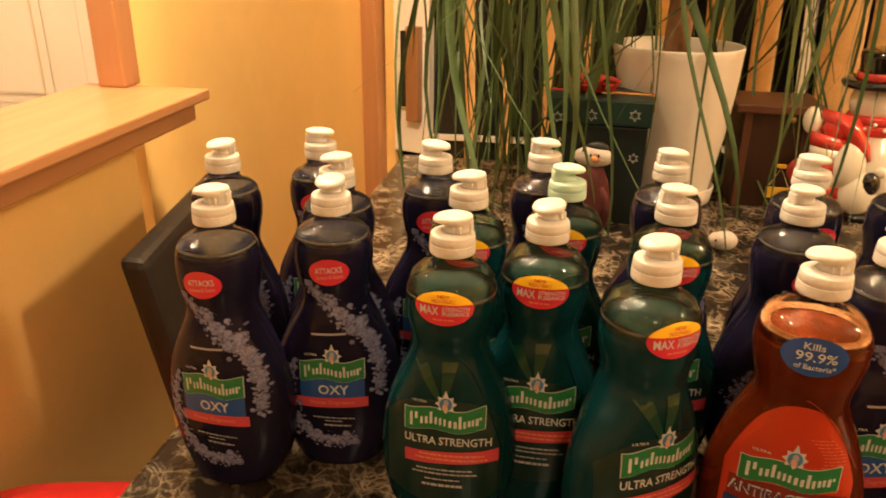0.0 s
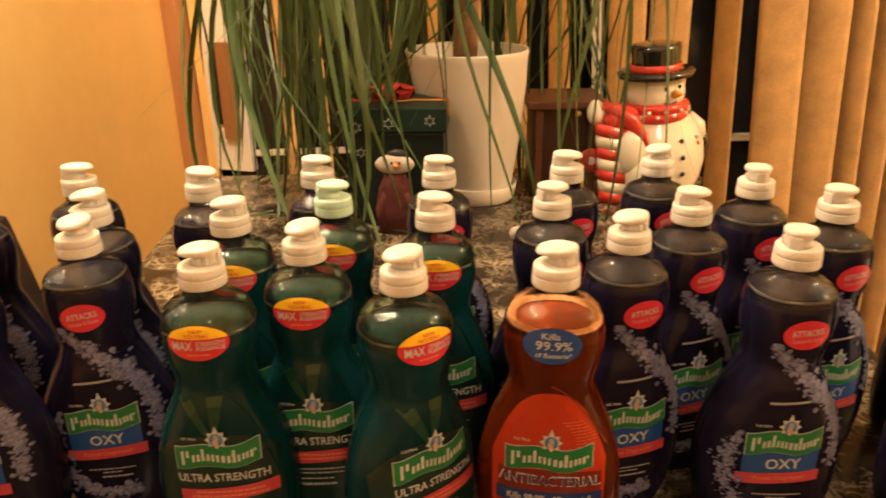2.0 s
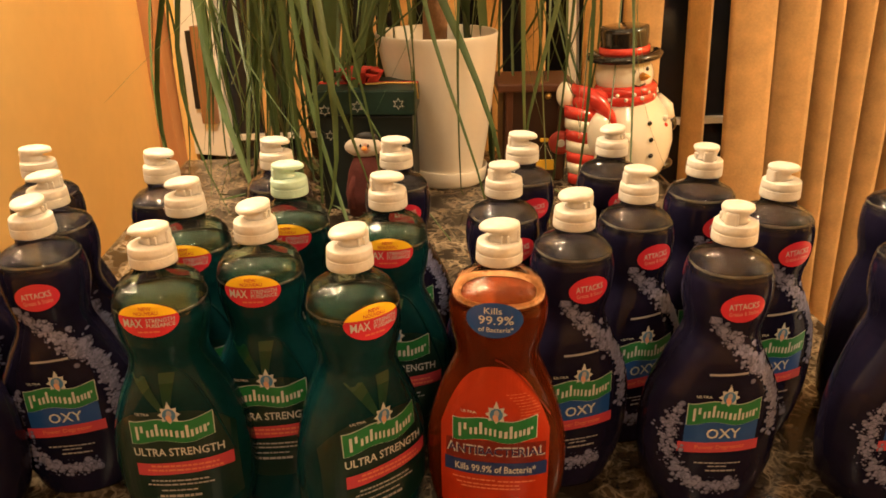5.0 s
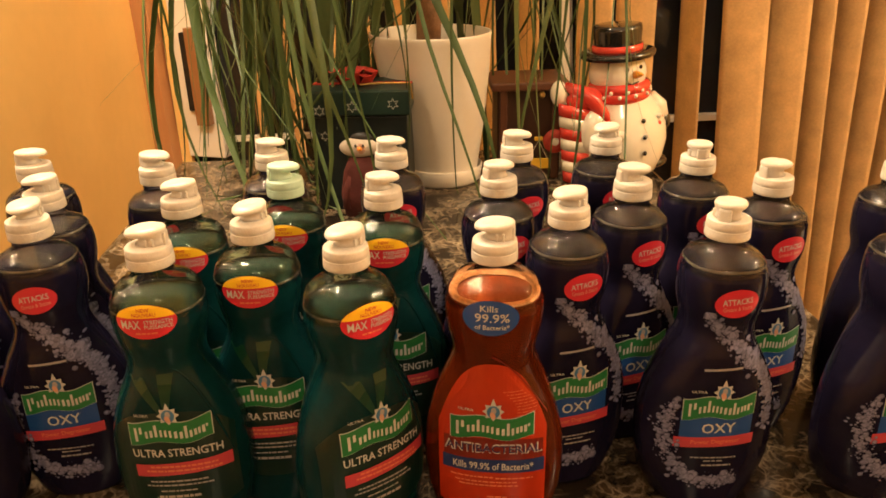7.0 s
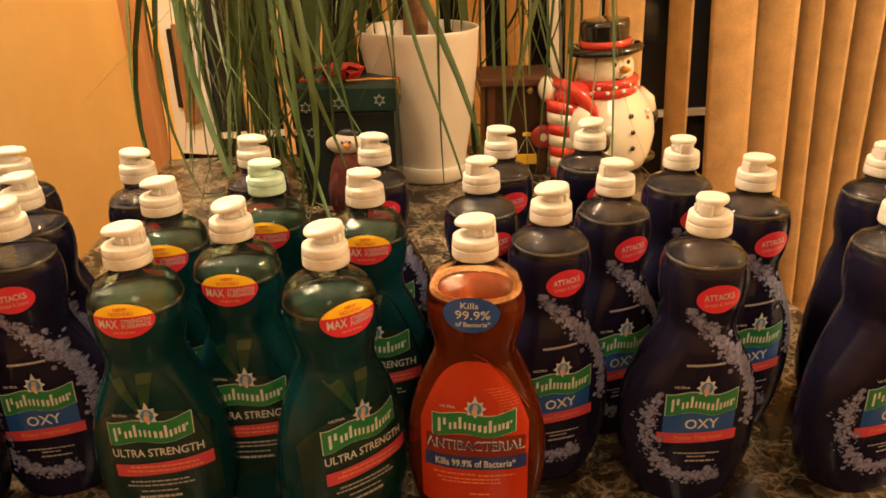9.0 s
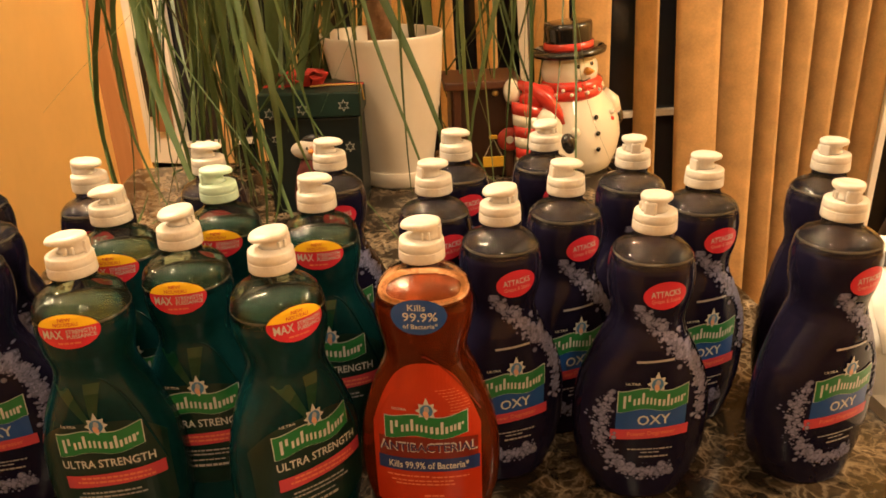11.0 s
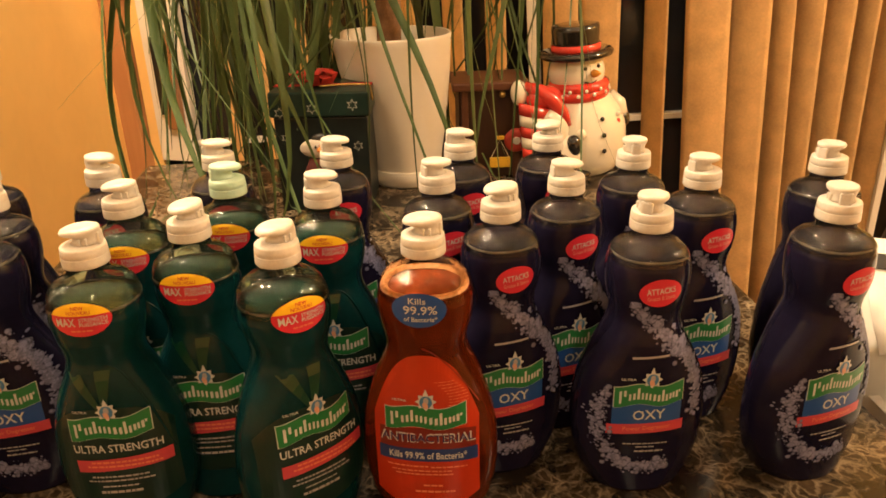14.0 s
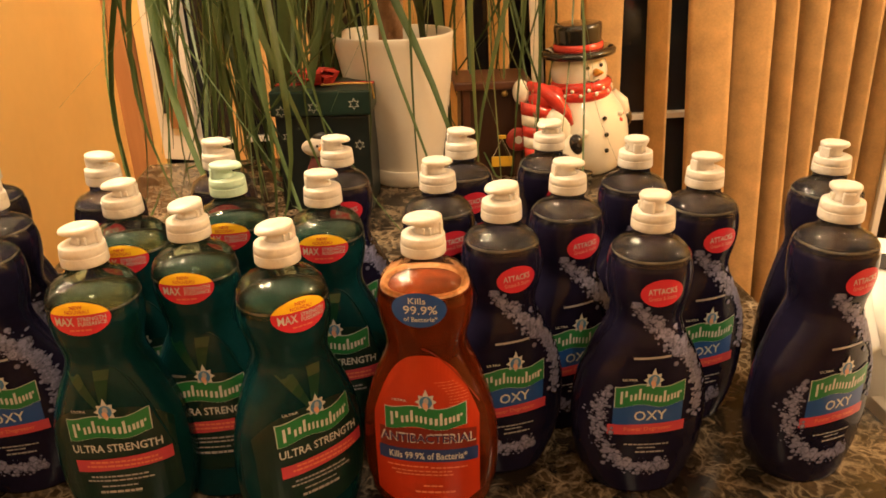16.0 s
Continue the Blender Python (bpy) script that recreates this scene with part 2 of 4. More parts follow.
def rings(rows, n=36, p=2.0, close=(True, True), bm=None):
    """A lathe of superellipses: rows of (z, half width, half depth, x shift, y shift)."""
    bm = bm or bmesh.new()
    loops = []
    for row in rows:
        z, w, d = row[:3]
        sx, sy = (row[3], row[4]) if len(row) > 4 else (0, 0)
        loop = []
        for k in range(n):
            a = 2 * math.pi * k / n
            c, s = math.cos(a), math.sin(a)
            loop.append(bm.verts.new((sx + w * math.copysign(abs(c) ** (2 / p), c), sy + d * math.copysign(abs(s) ** (2 / p), s), z)))
        loops.append(loop)
    for a, b in zip(loops, loops[1:]):
        for k in range(n):
            bm.faces.new((a[k], a[(k + 1) % n], b[(k + 1) % n], b[k]))
    if close[0]:
        bm.faces.new(loops[0])
    if close[1]:
        bm.faces.new(loops[-1])
    return bm


def tube(points, radius, n=8, bm=None):
    """A round bar along points; radius a number or one for each point."""
    bm = bm or bmesh.new()
    pts = [Vector(q) for q in points]
    rad = radius if isinstance(radius, (list, tuple)) else [radius] * len(pts)
    loops, side = [], None
    for i, q in enumerate(pts):
        t = (pts[min(i + 1, len(pts) - 1)] - pts[max(i - 1, 0)]).normalized()
        if side is None:
            side = t.orthogonal().normalized()
        side = (side - t * side.dot(t)).normalized()
        up = t.cross(side)
        loops.append([bm.verts.new(q + (side * math.cos(2 * math.pi * k / n) + up * math.sin(2 * math.pi * k / n)) * rad[i]) for k in range(n)])
    for a, b in zip(loops, loops[1:]):
        for k in range(n):
            bm.faces.new((a[k], a[(k + 1) % n], b[(k + 1) % n], b[k]))
    bm.faces.new(loops[0])
    bm.faces.new(loops[-1])
    return bm


def ball(c, r, n=16, bm=None, turn=None):
    """An ellipsoid with half axes r at c."""
    bm = bm or bmesh.new()
    m = Matrix.Translation(c) @ (turn or Matrix.Identity(4)) @ Matrix.Diagonal((*r, 1))
    bmesh.ops.create_uvsphere(bm, u_segments=n * 2, v_segments=n, radius=1.0, matrix=m)
    return bm


# ---- bottle: one shape for all, standing on z = 0 and facing -y ----
PROFILE = [(0.000, 0.0335), (0.002, 0.0362), (0.0085, 0.0395), (0.0196, 0.0449), (0.036, 0.0488), (0.050, 0.0502), (0.062, 0.0504), (0.0776, 0.0494),
           (0.090, 0.0472), (0.101, 0.0444), (0.112, 0.0410), (0.1218, 0.0374), (0.130, 0.0336), (0.138, 0.0302), (0.145, 0.0284), (0.150, 0.0283), (0.156, 0.0292),
           (0.163, 0.0311), (0.170, 0.0325), (0.177, 0.0332), (0.184, 0.0331), (0.190, 0.0320), (0.1945, 0.0304), (0.1980, 0.0280), (0.2006, 0.0252), (0.2026, 0.0220),
           (0.2038, 0.0188), (0.2044, 0.0166), (0.2048, 0.0150), (0.2052, 0.0146), (0.2058, 0.0150), (0.2064, 0.0144), (0.2070, 0.0133), (0.2110, 0.0131), (0.218, 0.0122)]
PRINT = {"label": 0.0, "sticker": 0.0, "belly": 1.0, "shoulder": 1.0}


def half_width(z):
    """The half width at a height; each kind of bottle has its own girth at the belly and the shoulder."""
    up = min(1.0, max(0.0, (z - 0.10) / 0.04))
    back = min(1.0, max(0.0, (z - 0.192) / 0.014))
    k = PRINT["belly"] + (PRINT["shoulder"] - PRINT["belly"]) * up
    k += (1.0 - k) * back
    for (a, wa), (b, wb) in zip(PROFILE, PROFILE[1:]):
        if z <= b:
            f = (z - a) / (b - a)
            return (wa + (wb - wa) * f) * k
    return PROFILE[-1][1]


def half_depth(z):
    w = half_width(z)
    return min(w, 0.0300 + 0.12 * (w - 0.040), 0.0292)


SQ = 2.25


def front(x, z, off):
    """The bottle's front surface at x, z, lifted by off; the print's height is set by its kind of bottle."""
    z += PRINT["sticker"] if z > 0.1725 else PRINT["label"]
    w, d = half_width(z), half_depth(z)
    k = min(abs(x) / w, 0.995)
    return Vector((x, -d * (1 - k ** SQ) ** (1 / SQ) - off, z))


def fine(z0, z1):
    zs = sorted({z0, z1, *(z for z, _ in PROFILE if z0 < z < z1), *(z0 + (z1 - z0) * k / 24 for k in range(25))})
    return [z for i, z in enumerate(zs) if i == 0 or z - zs[i - 1] > 0.0006 or z == z1]


def strip(x0, x1, lo, hi, off, nx=18, nz=3, bm=None):
    """A printed patch between two curves lo(x) and hi(x), lying on the front."""
    bm = bm or bmesh.new()
    grid = []
    for i in range(nx + 1):
        x = x0 + (x1 - x0) * i / nx
        a, b = lo(x), hi(x)
        grid.append([bm.verts.new(front(x, a + (b - a) * j / nz, off)) for j in range(nz + 1)])
    for g, h in zip(grid, grid[1:]):
        for j in range(nz):
            bm.faces.new((g[j], h[j], h[j + 1], g[j + 1]))
    return bm


def oval(cx, cz, a, b, off, tilt=0.0, bm=None, n=26, rings_n=4, cut=None):
    """An oval patch; tilt in degrees; cut keeps only what lies above that share of its height."""
    bm = bm or bmesh.new()
    t = radians(tilt)
    nx = 22
    grid = []
    for i in range(nx + 1):
        u = -math.cos(math.pi * i / nx)
        h = math.sqrt(max(0.0, 1 - u * u))
        lo = -h if cut is None else min(h, max(-h, cut(u)))
        col = []
        for j in range(rings_n + 1):
            q = lo + (h - lo) * j / rings_n
            px, pz = a * u, b * q
            col.append(bm.verts.new(front(cx + px * math.cos(t) - pz * math.sin(t), cz + px * math.sin(t) + pz * math.cos(t), off)))
        grid.append(col)
    for g, k in zip(grid, grid[1:]):
        for j in range(rings_n):
            bm.faces.new((g[j], k[j], k[j + 1], g[j + 1]))
    bmesh.ops.remove_doubles(bm, verts=bm.verts[:], dist=1e-6)
    return bm


def star(cx, cz, r0, r1, points, off, squash=1.0):
    bm = bmesh.new()
    c = bm.verts.new(front(cx, cz, off))
    vs = []
    for k in range(points * 2):
        r = r1 if k % 2 == 0 else r0
        a = math.pi / 2 + math.pi * k / points
        vs.append(bm.verts.new(front(cx + r * math.cos(a), cz + r * math.sin(a) * squash, off)))
    for k in range(len(vs)):
        bm.faces.new((c, vs[k], vs[(k + 1) % len(vs)]))
    return bm


def words(text, cx, cz, width, height, off, tilt=0.0, bend=0.0, bm=None):
    """Printed words, fitted to a width and a letter height, lying on the front."""
    cu = bpy.data.curves.new("letters", "FONT")
    cu.body, cu.resolution_u, cu.offset = text, 2, 0.012
    ob = new("letters", cu)
    bpy.context.view_layer.update()
    me = bpy.data.meshes.new_from_object(ob.evaluated_get(bpy.context.evaluated_depsgraph_get()))
    xs, ys = [v.co.x for v in me.vertices], [v.co.y for v in me.vertices]
    x0, x1, y0, y1 = min(xs), max(xs), min(ys), max(ys)
    bm = bm or bmesh.new()
    t = radians(tilt)
    vs = []
    for v in me.vertices:
        px, pz = ((v.co.x - x0) / (x1 - x0) - 0.5) * width, ((v.co.y - y0) / (y1 - y0) - 0.5) * height
        pz += bend * (1 - (2 * px / width) ** 2)
        vs.append(bm.verts.new(front(cx + px * math.cos(t) - pz * math.sin(t), cz + px * math.sin(t) + pz * math.cos(t), off)))
    for f in me.polygons:
        try:
            bm.faces.new([vs[i] for i in f.vertices])
        except ValueError:
            pass
    bpy.data.objects.remove(ob)
    bpy.data.curves.remove(cu)
    bpy.data.meshes.remove(me)
    return bm


def bars(rows, off, seed):
    """Small print as rows of broken plain bars: (centre x, z, width, height)."""
    rnd = random.Random(seed)
    bm = bmesh.new()
    for cx, cz, width, h in rows:
        x = cx - width / 2
        while x < cx + width / 2:
            w = min(rnd.uniform(0.0015, 0.005), cx + width / 2 - x)
            if w > 0.0006:
                strip(x, x + w, lambda q: cz - h / 2, lambda q: cz + h / 2, off, 2, 1, bm)
            x += w + 0.0007
    return bm


def bubbles(paths, count, off, seed):
    """Printed soap bubbles scattered along paths of (x, z, spread)."""
    rnd = random.Random(seed)
    bm = bmesh.new()
    for path, share in paths:
        for _ in range(int(count * share)):
            f = rnd.random() * (len(path) - 1)
            i = min(int(f), len(path) - 2)
            k = f - i
            s = path[i][2] + (path[i + 1][2] - path[i][2]) * k
            x = path[i][0] + (path[i + 1][0] - path[i][0]) * k + rnd.gauss(0, s)
            z = path[i][1] + (path[i + 1][1] - path[i][1]) * k + rnd.gauss(0, s)
            r = rnd.choice((0.0004, 0.0005, 0.0006, 0.0008, 0.0010, 0.0013, 0.0016, 0.0020 if rnd.random() < 0.85 else 0.0036)) * rnd.uniform(0.7, 1.1)
            if abs(x) > half_width(z + PRINT["label"]) * 0.93:
                continue
            o = off + rnd.uniform(0, 0.0003)
            n = 8 if r < 0.0011 else 14
            vs = [bm.verts.new(front(x + r * math.cos(q * 2 * math.pi / n), z + r * math.sin(q * 2 * math.pi / n), o)) for q in range(n)]
            bm.faces.new(vs)
            if r > 0.0007:
                ix, iz, k = x - r * 0.10, z + r * 0.14, r * rnd.uniform(0.55, 0.78)
                vs = [bm.verts.new(front(ix + k * math.cos(q * 2 * math.pi / n), iz + k * math.sin(q * 2 * math.pi / n), o + 0.00015)) for q in range(n)]
                bm.faces.new(vs).material_index = 1
    return bm


def banner(parent, cx, cz, half):
    """The green waved banner with its cream edge, plain bars in place of the brand, and the emblem over it."""
    wave = lambda x: 0.0016 * math.sin(4.6 * (x - cx) / half + 2.9) + 0.0009 * (x - cx) / half
    h = 0.0086
    b = part("banner", strip(cx - half - 0.0005, cx + half + 0.0005, lambda x: cz - h - 0.0004 + wave(x), lambda x: cz + h + 0.0004 + wave(x), 0.0006), I_WHITE, parent)
    part("banner_face", strip(cx - half, cx + half, lambda x: cz - h + wave(x), lambda x: cz + h + wave(x), 0.0009), I_GRN, b)
    # plain upright bars: (place along the banner, foot, top, width), foot and top as shares of the height
    bm = bmesh.new()
    for q, lo, hi, w in ((-0.83, -0.62, 0.62, 0.055), (-0.70, 0.0, 0.62, 0.055), (-0.56, -0.5, 0.15, 0.05), (-0.44, -0.5, 0.15, 0.055), (-0.32, -0.5, 0.62, 0.055),
                         (-0.20, -0.5, 0.15, 0.045), (-0.09, -0.5, 0.15, 0.045), (0.02, -0.5, 0.15, 0.045), (0.15, -0.5, 0.15, 0.06), (0.28, -0.5, 0.15, 0.06),
                         (0.40, -0.5, 0.66, 0.055), (0.51, -0.5, 0.15, 0.05), (0.62, -0.42, 0.15, 0.05), (0.71, -0.42, 0.15, 0.045), (0.81, -0.5, 0.15, 0.055), (0.89, -0.1, 0.15, 0.04)):
        x = cx + half * q
        dx = half * w * 0.62
        strip(x - dx, x + dx, lambda p: cz + h * lo + wave(x) + 0.2 * (p - x), lambda p: cz + h * hi + wave(x) + 0.2 * (p - x), 0.0012, 2, 2, bm)
    part("plain_mark", bm, I_WHITE, b)
    bm = star(cx + 0.0012, cz + h + 0.0052, 0.0052, 0.0076, 8, 0.0011)
    top = max(bm.verts, key=lambda v: v.co.z)
    top.co = front(cx + 0.0012, cz + h + 0.0158, 0.0011)
    e = part("emblem", bm, I_WHITE, parent)
    part("emblem_face", oval(cx + 0.0012, cz + h + 0.0050, 0.0044, 0.0050, 0.0014), I_SKY, e)
    part("emblem_glow", oval(cx + 0.0014, cz + h + 0.0062, 0.0018, 0.0028, 0.0016), I_GREY, e)
    part("emblem_spot", oval(cx + 0.0008, cz + h + 0.0026, 0.0018, 0.0028, 0.0018, tilt=20), I_SKIN, e)
    part("small_word", words("ULTRA", cx - half * 0.62, cz + h + 0.0050, 0.0105, 0.0020, 0.0010, tilt=3), I_WHITE, parent)


def cap_mesh(material, parent):
    """The closure: a two-tier ridged collar and a hinged spout whose beak hangs over one side."""
    c = part("cap", rings([(0.2098, 0.0126, 0.0126), (0.2098, 0.0146, 0.0146), (0.2100, 0.0151, 0.0151), (0.2104, 0.0153, 0.0153), (0.2130, 0.0153, 0.0153), (0.2162, 0.0152, 0.0152), (0.2166, 0.0152, 0.0152), (0.2168, 0.0149, 0.0149),
                           (0.2171, 0.0149, 0.0149), (0.2173, 0.0151, 0.0151), (0.2200, 0.0149, 0.0149), (0.2226, 0.0146, 0.0146), (0.2232, 0.0144, 0.0144), (0.2236, 0.0139, 0.0139), (0.2239, 0.0128, 0.0128), (0.2246, 0.0112, 0.0112),
                           (0.2250, 0.0098, 0.0098), (0.2250, 0.0050, 0.0050)], 44), material, parent, smooth=True)
    bm = rings([(0.2246, 0.0104, 0.0094, 0.0024, 0), (0.2264, 0.0092, 0.0084, 0.0036, 0), (0.2292, 0.0089, 0.0081, 0.0038, 0), (0.2304, 0.0096, 0.0088, 0.0030, 0), (0.2312, 0.0114, 0.0098, 0.0012, 0), (0.2319, 0.0127, 0.0104, 0.0001, 0),
                (0.2330, 0.0132, 0.0107, -0.0002, 0), (0.2342, 0.0131, 0.0106, -0.0001, 0), (0.2352, 0.0124, 0.0100, 0.0, 0), (0.2359, 0.0102, 0.0083, 0.0004, 0), (0.2362, 0.0066, 0.0055, 0.0006, 0), (0.2358, 0.0046, 0.0040, 0.0006, 0), (0.2356, 0.0012, 0.0012, 0.0006, 0)], 36)
    for v in bm.verts:
        if v.co.z > 0.2305:                       # the beak dips, the hinge side stands a little higher
            v.co.z += 0.055 * v.co.x - 2.2 * max(0.0, -v.co.x - 0.006) ** 2 * 6 + noise.noise(v.co * 260) * 0.0003
    s = part("spout", bm, material, c, smooth=True)
    part("hinge", box(0.0098, 0.0132, -0.0044, 0.0044, 0.2225, 0.2326, 0.0016), material, s)
    part("notch", box(0.0052, 0.0066, -0.0100, -0.0060, 0.2248, 0.2300, 0.0006), material, s)
    part("tab", box(0.0010, 0.0024, -0.0102, -0.0070, 0.2246, 0.2296, 0.0006), material, s)
    c.location.z = 0.0032
    return c


def bottle(kind):
    """Builds one bottle of a kind, parts and all, at the origin."""
    look_of = {"oxy": ("dish soap bottle of dark navy soap with red oval sticker", M_CLEAR, M_NAVY, M_NAVYTOP, 0.1962),
               "green": ("dish soap bottle of dark green soap with red and yellow sticker", M_CLEARG, M_GREEN, M_GREENTOP, 0.1872),
               "orange": ("dish soap bottle of foamy orange soap with blue oval sticker", M_CLEARO, M_ORANGE, M_FOAM, 0.1900)}[kind]
    text, shell_m, soap_m, top_m, level = look_of
    PRINT["label"], PRINT["sticker"] = {"oxy": (-0.0055, -0.0115), "green": (-0.0030, -0.0075), "orange": (-0.0040, -0.0035)}[kind]
    PRINT["belly"], PRINT["shoulder"] = {"oxy": (1.035, 0.915), "green": (0.985, 0.935), "orange": (1.0, 1.0)}[kind]
    b = thing("dish_soap_bottle", Matrix.Identity(4), text, "bottle", "dish soap bottles")
    shell = part("shell", rings([(z, half_width(z), half_depth(z)) for z in fine(level - 0.004, 0.2140)], 48, SQ, (False, False)), shell_m, b, "clear empty shoulder and neck", True)
    part("inner_wall", rings([(z, half_width(z) - 0.0014, half_depth(z) - 0.0014) for z in fine(level + 0.0015, 0.2062)], 48, SQ, (False, False)), shell_m, shell, smooth=True)
    zs = fine(0.0, level)
    rows = [(z, half_width(z) - (0.0 if z < level - 0.004 else 0.0012), half_depth(z) - (0.0 if z < level - 0.004 else 0.0012)) for z in zs]
    liquid = part("soap", rings(rows, 48, SQ, (True, False)), soap_m, b, smooth=True)
    part("soap_surface", rings([(level, half_width(level) - 0.0013, half_depth(level) - 0.0013), (level - 0.0006, half_width(level) * 0.80, half_depth(level) * 0.80), (level - 0.0008, 0.004, 0.004)], 40, SQ, (False, True)), top_m, liquid, smooth=True)
    # a ring at the soap level, its glint put in as pale colour
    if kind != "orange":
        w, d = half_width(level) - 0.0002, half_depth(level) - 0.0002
        part("meniscus", rings([(level - 0.0008, w, d), (level + 0.0002, w + 0.0003, d + 0.0003), (level + 0.0010, w - 0.0004, d - 0.0004)], 60, SQ, (False, False)), M_MENISCUS_GLINT, liquid, "pale glint painted along the soap's edge", True)
    cap_mesh(M_CAP, b)
    if kind == "orange":
        w, d = half_width(level) - 0.0014, half_depth(level) - 0.0014
        bm = rings([(level - 0.0015, w - 0.0002, d - 0.0002), (level + 0.0014, w - 0.0003, d - 0.0003), (level + 0.0030, w - 0.0014, d - 0.0014), (level + 0.0022, w - 0.0034, d - 0.0034), (level + 0.0002, w - 0.0056, d - 0.0052)], 60, SQ, (False, False))
        for v in bm.verts:
            v.co += noise.noise_vector(v.co * 400) * 0.0005
        part("foam_ring", bm, M_BUBBLE, liquid, "pale foam at the soap's edge", True)
    if kind == "oxy":
        part("bubble_print", bubbles([([(-0.016, 0.172, 0.0016), (-0.004, 0.158, 0.003), (0.008, 0.145, 0.0036), (0.020, 0.134, 0.0036), (0.032, 0.120, 0.0030), (0.038, 0.100, 0.0026), (0.0385, 0.075, 0.0022)], 0.62),
                                      ([(-0.030, 0.098, 0.0018), (-0.036, 0.080, 0.0034), (-0.035, 0.060, 0.0036), (-0.027, 0.044, 0.0034), (-0.014, 0.033, 0.0032), (0.004, 0.029, 0.0030), (0.018, 0.034, 0.0022)], 0.55)], 1300, 0.0006, 5), (I_BUB, I_BUBIN), b, "printed lilac soap bubbles")
        s = part("sticker", oval(0.0025, 0.186, 0.0150, 0.0106, 0.0008, tilt=6), I_RED, b, "red oval sticker")
        part("sticker_word", words("ATTACKS", 0.0025, 0.1878, 0.0205, 0.0046, 0.0012, tilt=6), I_WHITE, s)
        part("sticker_text", words("Grease & Stains", 0.0030, 0.1825, 0.0200, 0.0032, 0.0012, tilt=6), I_PINK, s)
        part("blue_panel", strip(-0.0255, 0.0265, lambda x: 0.065, lambda x: 0.092, 0.0004), I_BLUE, b)
        part("rose_band", strip(-0.0290, 0.0290, lambda x: 0.0618 + 0.05 * x, lambda x: 0.0708 + 0.05 * x, 0.0007), I_ROSE, b)
        part("band_text", words("Power Degreaser", 0.001, 0.0663, 0.036, 0.0046, 0.0010, tilt=2.8), I_ORNG2, b)
        part("large_word", words("OXY", 0.002, 0.0785, 0.0245, 0.0086, 0.0008, tilt=2), I_WHITE, b)
        part("small_print", bars([(0.001, 0.052, 0.034, 0.0011), (0.001, 0.0490, 0.014, 0.0010), (0.004, 0.0450, 0.022, 0.0014)], 0.0007, 3), I_GREY, b)
        part("white_line", strip(-0.0135, 0.0135, lambda x: 0.1272 + 0.06 * x, lambda x: 0.1290 + 0.06 * x, 0.0006), I_GREY, b)
        banner(b, 0.001, 0.0958, 0.0256)
    elif kind == "green":
        part("label_panel", strip(-0.0415, 0.0415, lambda x: 0.030 + 6 * x * x, lambda x: 0.118 - 0.02 * (abs(x) / 0.0415) ** 3, 0.0003, 24, 8), I_DKGRN, b, "dark green printed label")
        curve = [front(0.006 + 0.034 * (k / 20) ** 0.75, 0.1505 - 0.075 * (k / 20) ** 1.35, -0.0002) for k in range(21)]
        part("moulded_ridge", tube(curve, [0.0004 + 0.0008 * math.sin(math.pi * k / 20) for k in range(21)], 8), soap_m, b, "raised line in the plastic", True)
        for lean in (-0.016, 0.004):
            part("light_ray", ray_patch(lean), I_LGRN, b)
        s = part("sticker", oval(-0.001, 0.192, 0.0193, 0.0121, 0.0008), I_RED, b, "red oval sticker with a yellow top")
        part("sticker_top", oval(-0.001, 0.192, 0.0193, 0.0121, 0.0011, cut=lambda u: 0.26), I_YEL, s)
        bmw = words("NEW", -0.001, 0.2008, 0.0080, 0.0026, 0.0014)
        part("sticker_small_text", words("NOUVEAU", -0.001, 0.1975, 0.0150, 0.0026, 0.0014, bm=bmw), I_RED, s)
        part("sticker_word", words("MAX", -0.0105, 0.1905, 0.0125, 0.0060, 0.0012, tilt=1), I_WHITE, s)
        bmw = words("STRENGTH", 0.0070, 0.1922, 0.0175, 0.0029, 0.0012, tilt=1)
        part("sticker_text", words("PUISSANCE", 0.0070, 0.1888, 0.0175, 0.0029, 0.0012, tilt=1, bm=bmw), I_WHITE, s)
        part("sticker_small_print", bars([(-0.001, 0.1842, 0.014, 0.0012)], 0.0012, 9), I_ORNG2, s)
        part("headline", words("ULTRA STRENGTH", 0.003, 0.0845, 0.0610, 0.0066, 0.0008, bend=0.0006), I_WHITE, b)
        band = part("red_band", strip(-0.0275, 0.0385, lambda x: 0.0660 + 0.05 * x, lambda x: 0.0762 + 0.05 * x, 0.0008), I_ROSE, b)
        part("band_small_print", bars([(0.006, 0.0733, 0.046, 0.0016), (0.006, 0.0698, 0.052, 0.0016)], 0.0011, 11), I_ORNG2, band)
        part("small_print", bars([(0.001, 0.0605, 0.040, 0.0014), (0.001, 0.0570, 0.046, 0.0013), (0.0, 0.0520, 0.026, 0.0012), (0.0, 0.0470, 0.030, 0.0022)], 0.0008, 4), I_GREY, b)
        banner(b, 0.0005, 0.1022, 0.0280)
    else:
        part("label_panel", strip(-0.0375, 0.0375, lambda x: 0.022 + 9 * x * x, lambda x: 0.153 - 0.052 * (abs(x) / 0.0375) ** 2.4, 0.0004, 30, 12), I_ORNG, b, "bright orange printed label")
        s = part("sticker", oval(-0.001, 0.187, 0.0182, 0.0125, 0.0008), I_BLUE, b, "blue oval sticker")
        part("sticker_text", words("Kills", -0.002, 0.1940, 0.0115, 0.0044, 0.0012), I_WHITE, s)
        part("sticker_number", words("99.9%", 0.0, 0.1874, 0.0225, 0.0062, 0.0012), I_WHITE, s)
        part("sticker_lower_text", words("of Bacteria*", 0.0, 0.1808, 0.0225, 0.0036, 0.0012), I_WHITE, s)
